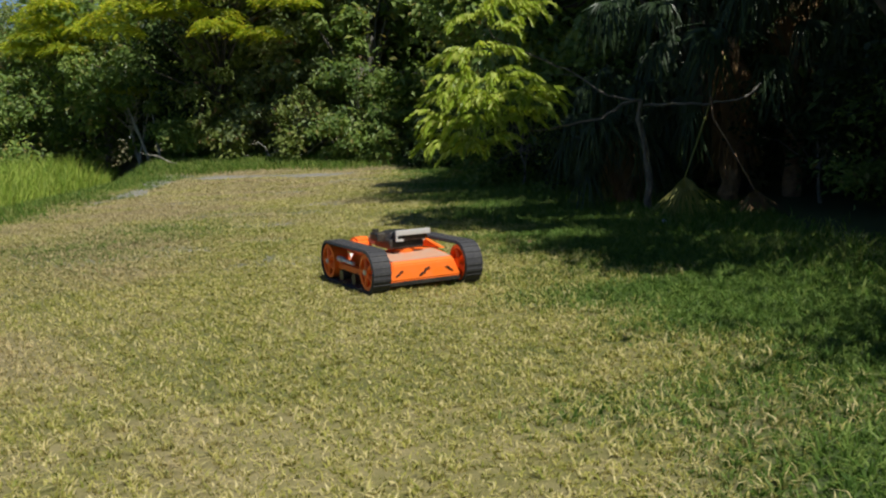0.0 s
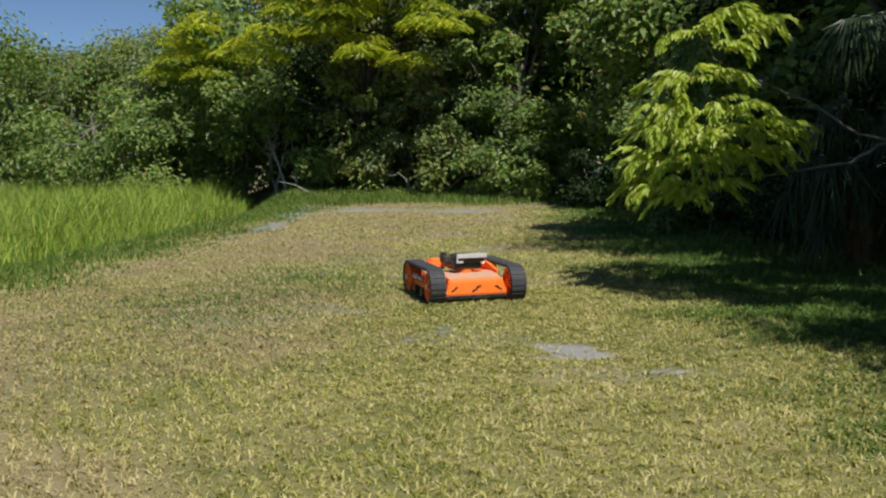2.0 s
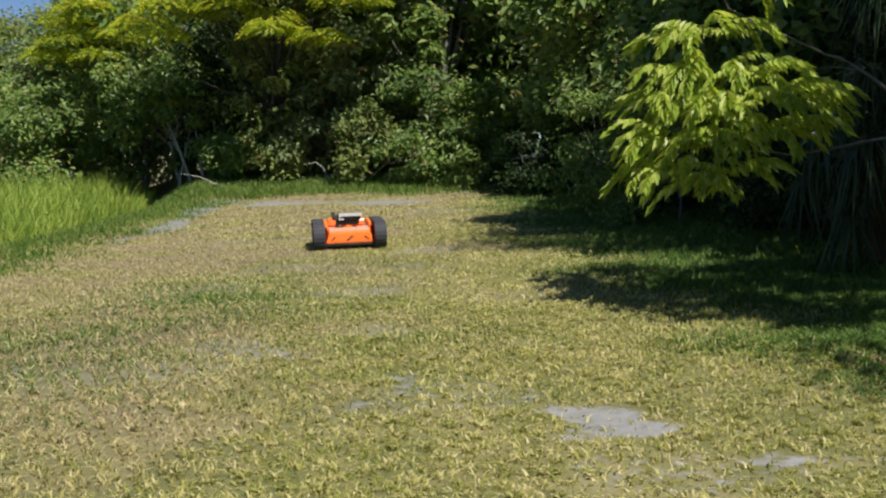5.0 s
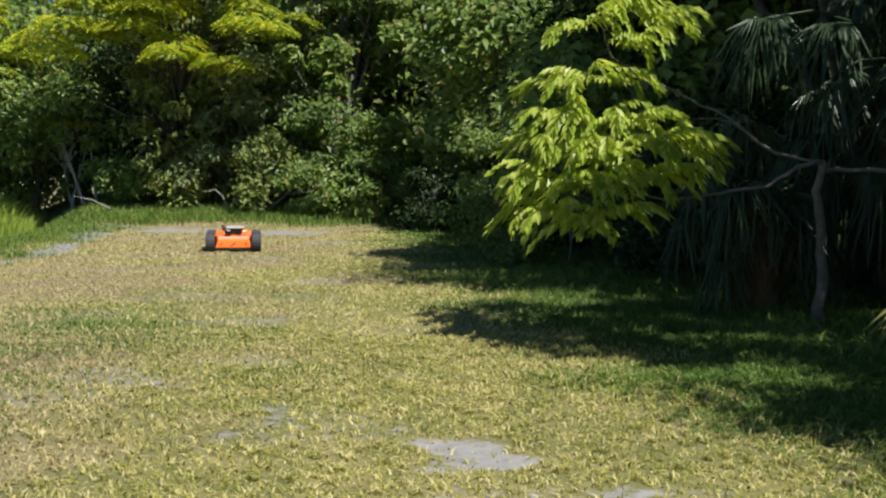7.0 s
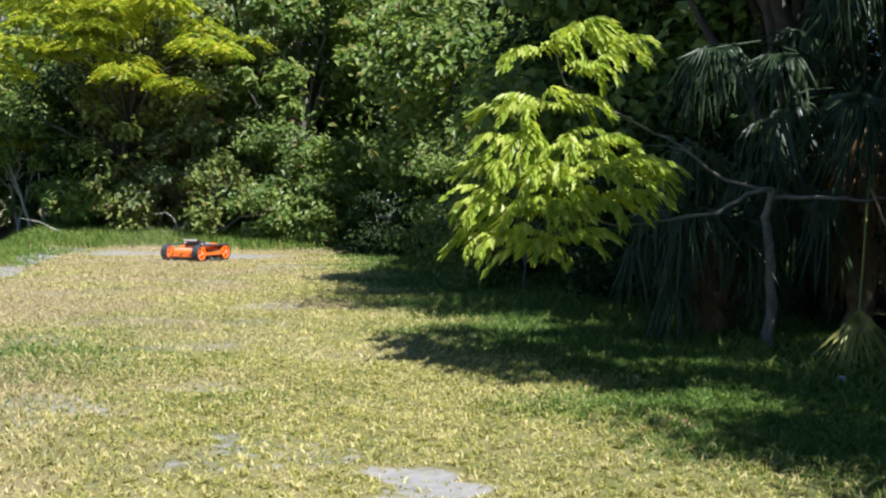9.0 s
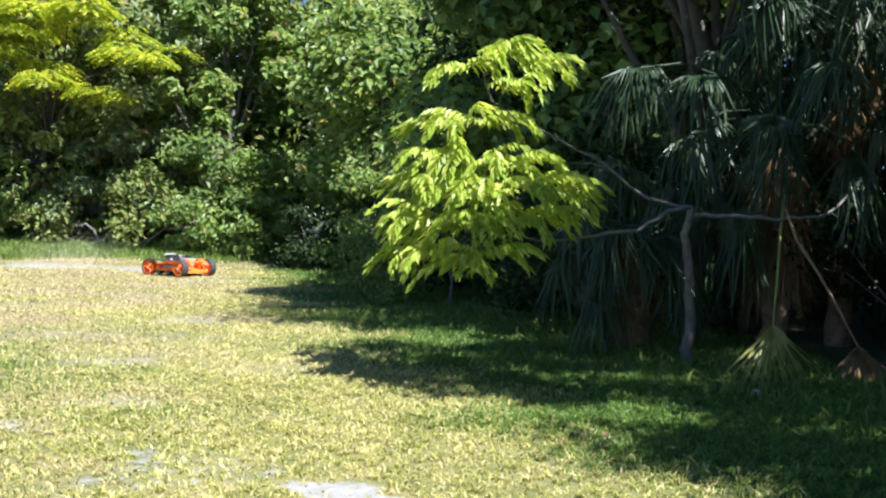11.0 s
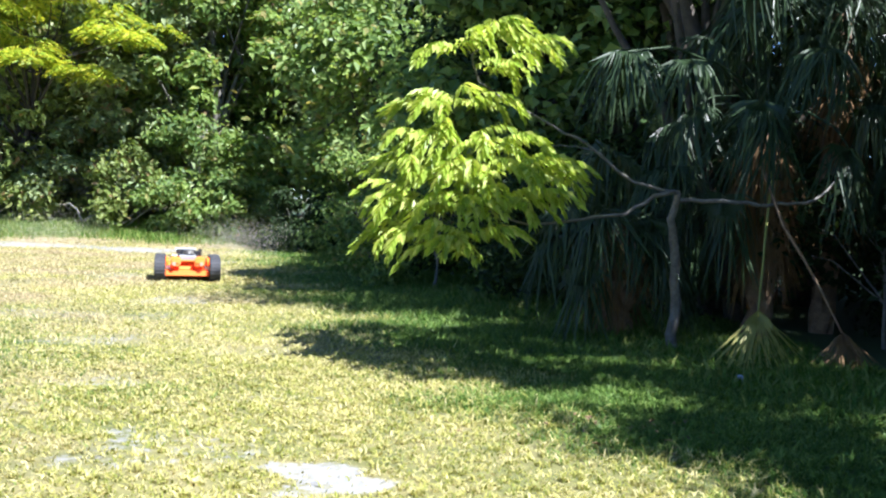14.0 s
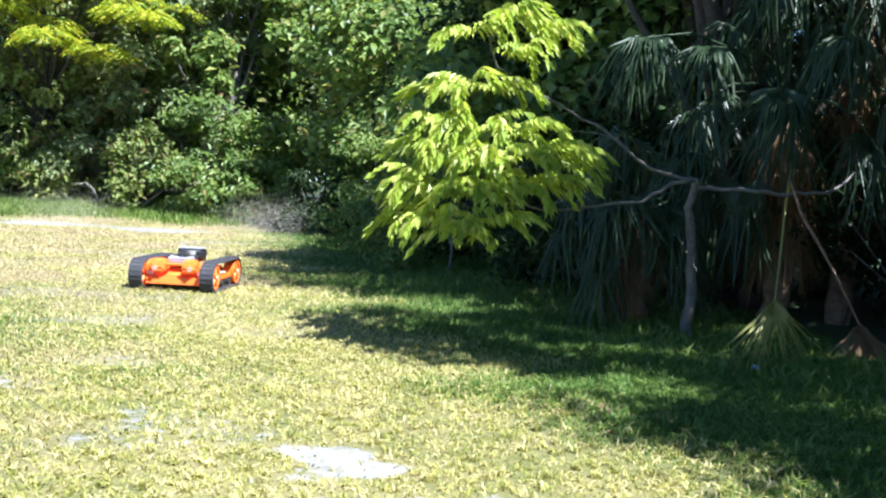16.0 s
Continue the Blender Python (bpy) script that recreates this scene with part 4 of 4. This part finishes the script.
# ---- dust raised by the tracks ----
def dust():
    rng = np.random.default_rng(8)
    puffs = []
    for t0, x, y, z, dx, dy, n, wide in ((8.6, -5.3, 20.6, 0.25, -0.3, 0.1, 9000, 0.55), (9.2, -5.0, 20.9, 0.28, -0.2, 0.1, 8000, 0.5), (12.0, -1.7, 19.8, 0.35, 0.3, 0.2, 10000, 0.5),
                                         (13.4, -1.3, 18.0, 0.45, 0.3, 0.3, 10000, 0.5), (15.0, -1.0, 14.6, 0.30, 0.2, 0.3, 7000, 0.4)):
        # a loose cloud of fine specks, thinning outwards
        C = rng.normal(size=(n, 3)) * np.array([wide, wide, wide * 0.42])
        C[:, 2] = np.maximum(C[:, 2], -z + 0.02)
        a, b = rng.normal(size=(n, 3)), rng.normal(size=(n, 3))
        a /= np.linalg.norm(a, axis=1, keepdims=True)
        b /= np.linalg.norm(b, axis=1, keepdims=True)
        s = rng.uniform(0.002, 0.0045, (n, 1))
        V = np.stack([C - a * s, C + a * s, C + b * s * 1.6], 1).reshape(-1, 3)
        ob = part("dust_cloud", mesh_np("dust_cloud", V, np.arange(3 * n).reshape(-1, 3)), DUST)
        tagged(ob, "thin pale dust drifting behind the mower", "dust", "dust clouds", "stuff")
        puffs.append((ob, t0, x, y, z, dx, dy))
    return puffs


PUFFS = dust()


# ---- the tracked mower ----
WB, WR, TW, HALF = 0.86, 0.145, 0.16, 0.485   # wheelbase, wheel radius, track width, half the total width


def belt_line(n, r):
    """Points and headings round the track's loop in its own plane (y along, z up)."""
    straight, arc = WB, math.pi * r
    total = 2 * straight + 2 * arc
    out = []
    for i in range(n):
        s = total * i / n
        if s < straight:
            out.append((-WB / 2 + s, r, 0.0))
        elif s < straight + arc:
            w = (s - straight) / r
            out.append((WB / 2 + r * math.sin(w), r * math.cos(w), -w))
        elif s < 2 * straight + arc:
            out.append((WB / 2 - (s - straight - arc), -r, -math.pi))
        else:
            w = (s - 2 * straight - arc) / r
            out.append((-WB / 2 - r * math.sin(w), -r * math.cos(w), -math.pi - w))
    return out


def track_part(root, side):
    cx = side * (HALF - TW / 2)
    zc = WR + 0.03
    bm = bmesh.new()
    line = belt_line(72, WR + 0.008)
    outer = belt_line(72, WR + 0.03)
    rings = []
    for (y, z, _), (yo, zo, _) in zip(line, outer):
        rings.append([bm.verts.new((cx + e * TW / 2 * k, yy, zz + zc)) for e, k, yy, zz in ((-1, 1, y, z), (-1, 1, yo * 0.35 + y * 0.65, zo * 0.35 + z * 0.65), (-1, 0.93, yo, zo), (1, 0.93, yo, zo), (1, 1, yo * 0.35 + y * 0.65, zo * 0.35 + z * 0.65), (1, 1, y, z))])
    for i in range(72):
        a, b = rings[i], rings[(i + 1) % 72]
        for k in range(6):
            bm.faces.new((a[k], a[(k + 1) % 6], b[(k + 1) % 6], b[k]))
    bmesh.ops.recalc_face_normals(bm, faces=bm.faces)
    track = part("track", bm, RUBBER, root, "black rubber track belt")
    # lugs on the belt
    lug = bmesh.new()
    box(lug, -TW * 0.47, TW * 0.47, -0.013, 0.013, -0.006, 0.004, 0.002)
    me = bpy.data.meshes.new("lug")
    lug.to_mesh(me)
    lug.free()
    lugs = []
    for y, z, a in belt_line(52, WR + 0.03):
        ob = part("lug", me, RUBBER, track)
        ob.matrix_local = Matrix.Translation((cx, y, z + zc)) @ Matrix.Rotation(a, 4, "X")
        lugs.append(ob)
    wheels = []
    for yc in (-WB / 2, WB / 2):
        bm = bmesh.new()
        # rim ring, then the hub and five pairs of spokes
        for ring_r, ring_w, depth in ((WR, 0.03, TW * 0.82),):
            n = 32
            loops = []
            for i in range(n):
                w = 2 * math.pi * i / n
                c, s = math.cos(w), math.sin(w)
                loops.append([bm.verts.new((e * depth / 2, rr * c, rr * s)) for e, rr in ((-1, ring_r), (1, ring_r), (1, ring_r - ring_w), (-1, ring_r - ring_w))])
            for i in range(n):
                a, b = loops[i], loops[(i + 1) % n]
                for k in range(4):
                    bm.faces.new((a[k], a[(k + 1) % 4], b[(k + 1) % 4], b[k]))
        bmesh.ops.recalc_face_normals(bm, faces=bm.faces)
        wheel = part("wheel", bm, ORANGE, root, "orange spoked track wheel")
        wheel.matrix_local = pose(cx, yc, zc)
        bm = bmesh.new()
        rod(bm, (-TW * 0.46, 0, 0), (TW * 0.46, 0, 0), 0.042, sides=16)
        bmesh.ops.recalc_face_normals(bm, faces=bm.faces)
        part("hub", bm, ORANGE, wheel)
        bm = bmesh.new()
        rod(bm, (0, 0, 0.02), (0, 0, WR - 0.012), 0.022, 0.016, 6)
        bmesh.ops.recalc_face_normals(bm, faces=bm.faces)
        spoke = bpy.data.meshes.new("spoke")
        bm.to_mesh(spoke)
        bm.free()
        for i in range(5):
            for e in (-1, 1):
                ob = part("spoke", spoke, ORANGE, wheel)
                ob.matrix_local = pose(e * TW * 0.32, 0, 0, 72 * i - 90)
        bm = bmesh.new()
        rod(bm, (side * TW * 0.46, 0, 0), (side * TW * 0.53, 0, 0), 0.022, sides=8)
        part("hub_bolt", bm, STEEL, wheel, "steel hub bolt")
        wheels.append(wheel)
    for yc in (-0.14, 0.14):
        bm = bmesh.new()
        rod(bm, (cx - TW * 0.4, yc, 0.085), (cx + TW * 0.4, yc, 0.085), 0.045, sides=16)
        part("bogie_roller", bm, PLASTIC, root, "small black roller")
    bm = bmesh.new()
    box(bm, cx - 0.03, cx + 0.03, -WB / 2, WB / 2, zc - 0.055, zc - 0.005, 0.006)
    part("track_beam", bm, ORANGE, root, "orange track beam")
    bm = bmesh.new()
    rod(bm, (cx - 0.02, -0.05, zc + 0.02), (cx - 0.02, 0.22, zc + 0.03), 0.016, sides=8)
    rod(bm, (cx - 0.02, 0.2, zc + 0.03), (cx - 0.02, 0.3, zc + 0.03), 0.026, sides=10)
    part("tensioner", bm, STEEL, root, "steel track tensioner")
    return wheels


def prism(bm, x0, x1, profile):
    """Extrudes a (y, z) profile from x0 to x1."""
    a = [bm.verts.new((x0, y, z)) for y, z in profile]
    b = [bm.verts.new((x1, y, z)) for y, z in profile]
    n = len(profile)
    bm.faces.new(a)
    bm.faces.new(b[::-1])
    for i in range(n):
        bm.faces.new((a[i], b[i], b[(i + 1) % n], a[(i + 1) % n]))
    bmesh.ops.recalc_face_normals(bm, faces=bm.faces)
    return bm


def mower():
    root = empty("tracked_mower", pose(0, 0, 0), "orange remote-controlled mower on black rubber tracks", "mower")
    wheels = track_part(root, -1) + track_part(root, 1)
    w = HALF - TW - 0.006
    # cutting deck: upright rear apron with a chamfered top, level top, sloped front
    bm = bmesh.new()
    prism(bm, -w, w, [(-0.50, 0.075), (-0.515, 0.09), (-0.50, 0.215), (-0.47, 0.238), (-0.1, 0.268), (0.24, 0.245), (0.33, 0.165), (0.49, 0.155), (0.51, 0.075), (0.44, 0.065), (-0.42, 0.065)])
    for v in bm.verts:
        # the apron's upper corners are cut back
        if v.co.z > 0.2 and v.co.y < -0.4:
            v.co.x *= 0.84
    bmesh.ops.bevel(bm, geom=[e for e in bm.edges], offset=0.008, segments=2, affect="EDGES")
    deck = part("deck", bm, ORANGE, root, "orange sheet-metal cutting deck")
    bm = bmesh.new()
    prism(bm, -w * 0.82, w * 0.82, [(-0.462, 0.2395), (-0.12, 0.267), (-0.12, 0.271), (-0.462, 0.2435)])
    part("deck_top", bm, DUSTY, root, "dusty faded orange deck top")
    bm = bmesh.new()
    box(bm, -w, w, -0.512, -0.49, 0.05, 0.082, 0.004)
    part("rear_flap", bm, PLASTIC, root, "black rubber rear flap")
    # cut-out marks on the apron
    for mx, flip in ((-0.22, 1), (0.0, 1), (0.22, -1)):
        bm = bmesh.new()
        big = 1.15 if mx == 0 else 0.8
        pts = [(-0.045, -0.03), (-0.03, -0.012), (-0.008, -0.004), (0.004, 0.018), (0.03, 0.026), (0.045, 0.016), (0.03, 0.018), (0.012, 0.006), (0.004, -0.014), (-0.012, -0.014), (-0.028, -0.03)]
        f = [bm.verts.new((mx + flip * a * big, -0.5105, 0.150 + b * big)) for a, b in pts]
        g = [bm.verts.new((mx + flip * a * big, -0.5180, 0.150 + b * big)) for a, b in pts]
        bm.faces.new(f)
        bm.faces.new(g[::-1])
        for i in range(len(pts)):
            bm.faces.new((f[i], g[i], g[(i + 1) % len(pts)], f[(i + 1) % len(pts)]))
        bmesh.ops.recalc_face_normals(bm, faces=bm.faces)
        part("apron_mark", bm, BLACK, deck, "black cut-out mark")
    # side rails and front frame
    for s in (-1, 1):
        bm = bmesh.new()
        prism(bm, s * (w - 0.035), s * w, [(-0.25, 0.28), (0.40, 0.25), (0.50, 0.23), (0.50, 0.29), (0.36, 0.34), (0.10, 0.335)])
        part("side_rail", bm, ORANGE, root, "orange side rail")
        bm = bmesh.new()
        prism(bm, s * 0.10, s * 0.25, [(0.30, 0.24), (0.52, 0.20), (0.55, 0.25), (0.53, 0.33), (0.42, 0.365), (0.32, 0.34)])
        bmesh.ops.bevel(bm, geom=[e for e in bm.edges], offset=0.02, segments=2, affect="EDGES")
        part("motor_cover", bm, ORANGE, root, "orange drive motor cover")
        bm = bmesh.new()
        rod(bm, (s * 0.25, 0.40, 0.19), (s * 0.33, 0.40, 0.19), 0.035, sides=12)
        part("axle", bm, STEEL, root, "steel axle stub")
        bm = bmesh.new()
        rod(bm, (s * 0.20, 0.54, 0.26), (s * 0.20, 0.56, 0.26), 0.03, sides=12)
        part("motor_cap", bm, DUSTY, root)
    bm = bmesh.new()
    rod(bm, (-0.26, 0.45, 0.30), (0.26, 0.45, 0.30), 0.018, sides=10)
    part("cross_bar", bm, ORANGE, root, "orange front cross bar")
    bm = bmesh.new()
    rod(bm, (0, -0.1, 0.255), (0, -0.1, 0.37), 0.10, 0.09, 20)
    part("engine_mount", bm, ORANGE, root, "orange engine mount")
    # engine
    eng = bmesh.new()
    box(eng, -0.16, 0.15, -0.20, 0.14, 0.345, 0.43, 0.02)
    engine = part("engine", eng, PLASTIC, root, "black petrol engine block")
    bm = bmesh.new()
    bmesh.ops.create_cone(bm, cap_ends=True, segments=24, radius1=0.145, radius2=0.115, depth=0.055, matrix=Matrix.Translation((-0.02, -0.02, 0.455)))
    bmesh.ops.bevel(bm, geom=[e for e in bm.edges], offset=0.008, segments=2, affect="EDGES")
    part("recoil_cover", bm, PLASTIC, engine, "black round engine cowl")
    bm = bmesh.new()
    box(bm, -0.11, 0.17, -0.235, -0.135, 0.415, 0.485, 0.014)
    part("muffler", bm, PLASTIC, root, "dark muffler box")
    bm = bmesh.new()
    box(bm, -0.125, 0.185, -0.26, -0.236, 0.462, 0.505, 0.003)
    box(bm, -0.125, -0.110, -0.26, -0.236, 0.415, 0.468, 0.003)
    box(bm, -0.11, -0.06, -0.262, -0.24, 0.415, 0.432, 0.003)
    part("muffler_guard", bm, STEEL, root, "bright steel muffler guard")
    bm = bmesh.new()
    box(bm, -0.21, -0.12, -0.06, 0.10, 0.40, 0.475, 0.015)
    part("air_filter", bm, PLASTIC, root, "black air filter housing")
    bm = bmesh.new()
    rod(bm, (-0.19, 0.02, 0.47), (-0.19, 0.02, 0.505), 0.028, sides=14)
    part("fuel_cap", bm, PLASTIC, root, "black fuel cap")
    bm = bmesh.new()
    box(bm, -0.13, 0.13, 0.14, 0.34, 0.30, 0.375, 0.015)
    part("control_box", bm, GREY, root, "pale grey control box")
    bm = bmesh.new()
    box(bm, -0.08, 0.02, 0.17, 0.30, 0.376, 0.392, 0.004)
    part("control_lid", bm, PLASTIC, root, "black control lid")
    for s in (-0.04, 0.05):
        bm = bmesh.new()
        rod(bm, (s, 0.05, 0.42), (s * 1.8, 0.22, 0.37), 0.008, sides=6)
        part("cable", bm, PLASTIC, root, "black cable")
    bm = bmesh.new()
    rod(bm, (0.17, -0.05, 0.39), (0.22, -0.05, 0.39), 0.02, sides=10)
    part("spark_plug", bm, STEEL, engine, "steel spark plug")
    # the engine sits low between the tracks
    for ob in root.children:
        if ob.name.split(".")[0] in ("engine", "muffler", "muffler_guard", "air_filter", "fuel_cap", "engine_mount"):
            ob.location.z = -0.045
    return root, wheels


MOWER, WHEELS = mower()

# seconds, place, turn to its left in degrees
MOWER_WAY = [(0, 0.60, 3.50, 30), (0.5, 0.13, 4.39, 29), (1, -0.37, 5.39, 28), (1.5, -0.73, 6.17, 26), (2, -1.11, 7.17, 26), (2.5, -1.42, 8.14, 25), (3, -1.78, 9.26, 24),
             (4.2, -2.42, 11.55, 19), (5.5, -3.08, 13.93, 13), (6.5, -3.72, 16.59, 12.5), (7, -3.87, 17.38, 12), (7.5, -4.05, 18.31, 12), (8, -4.30, 19.40, 12), (8.5, -4.49, 20.37, 10),
             (8.8, -4.46, 20.79, -14), (9, -4.44, 21.07, -25), (9.2, -4.35, 21.15, -37), (9.5, -4.21, 21.27, -50), (10, -3.84, 21.24, -76), (10.2, -3.68, 21.12, -88), (11.2, -2.95, 20.60, -135),
             (12.5, -2.37, 18.86, -171), (13, -2.15, 17.15, -171), (13.5, -2.02, 16.15, -171), (14.5, -1.69, 14.05, -173), (15, -1.54, 12.90, -172), (15.5, -1.53, 12.18, -179), (16, -1.56, 11.47, -190)]


def motions():
    walk(MOWER, [(t, pose(x, y, float(height(x, y)) + 0.004, 0, 0, a)) for t, x, y, a in MOWER_WAY])
    # the wheels roll with the way covered
    for wheel in WHEELS:
        m0 = wheel.matrix_basis.copy()
        rows, turn = [], 0.0
        last = MOWER_WAY[0]
        rows.append((0, m0))
        for row in MOWER_WAY[1:]:
            s = math.hypot(row[1] - last[1], row[2] - last[2])
            n = max(1, math.ceil(s / WR / radians(70)))
            for k in range(1, n + 1):
                t = last[0] + (row[0] - last[0]) * k / n
                rows.append((t, m0 @ Matrix.Rotation(-(turn + s / WR * k / n), 4, "X")))
            turn += s / WR
            last = row
        walk(wheel, rows)
    # dust rises from the ground behind the tracks, then drifts
    for ob, t0, x, y, z, dx, dy in PUFFS:
        g = float(height(x, y))
        walk(ob, [(0, pose(x, y, g - 1.6)), (t0 - 0.5, pose(x, y, g - 1.5)), (t0 + 0.4, pose(x + 0.1 * dx, y + 0.1 * dy, g + z)), (min(16, t0 + 3), pose(x + dx, y + dy, g + z + 0.1, 0, 0, 25)), (16.2, pose(x + 1.3 * dx, y + 1.3 * dy, g + z + 0.15, 0, 0, 35))])


motions()
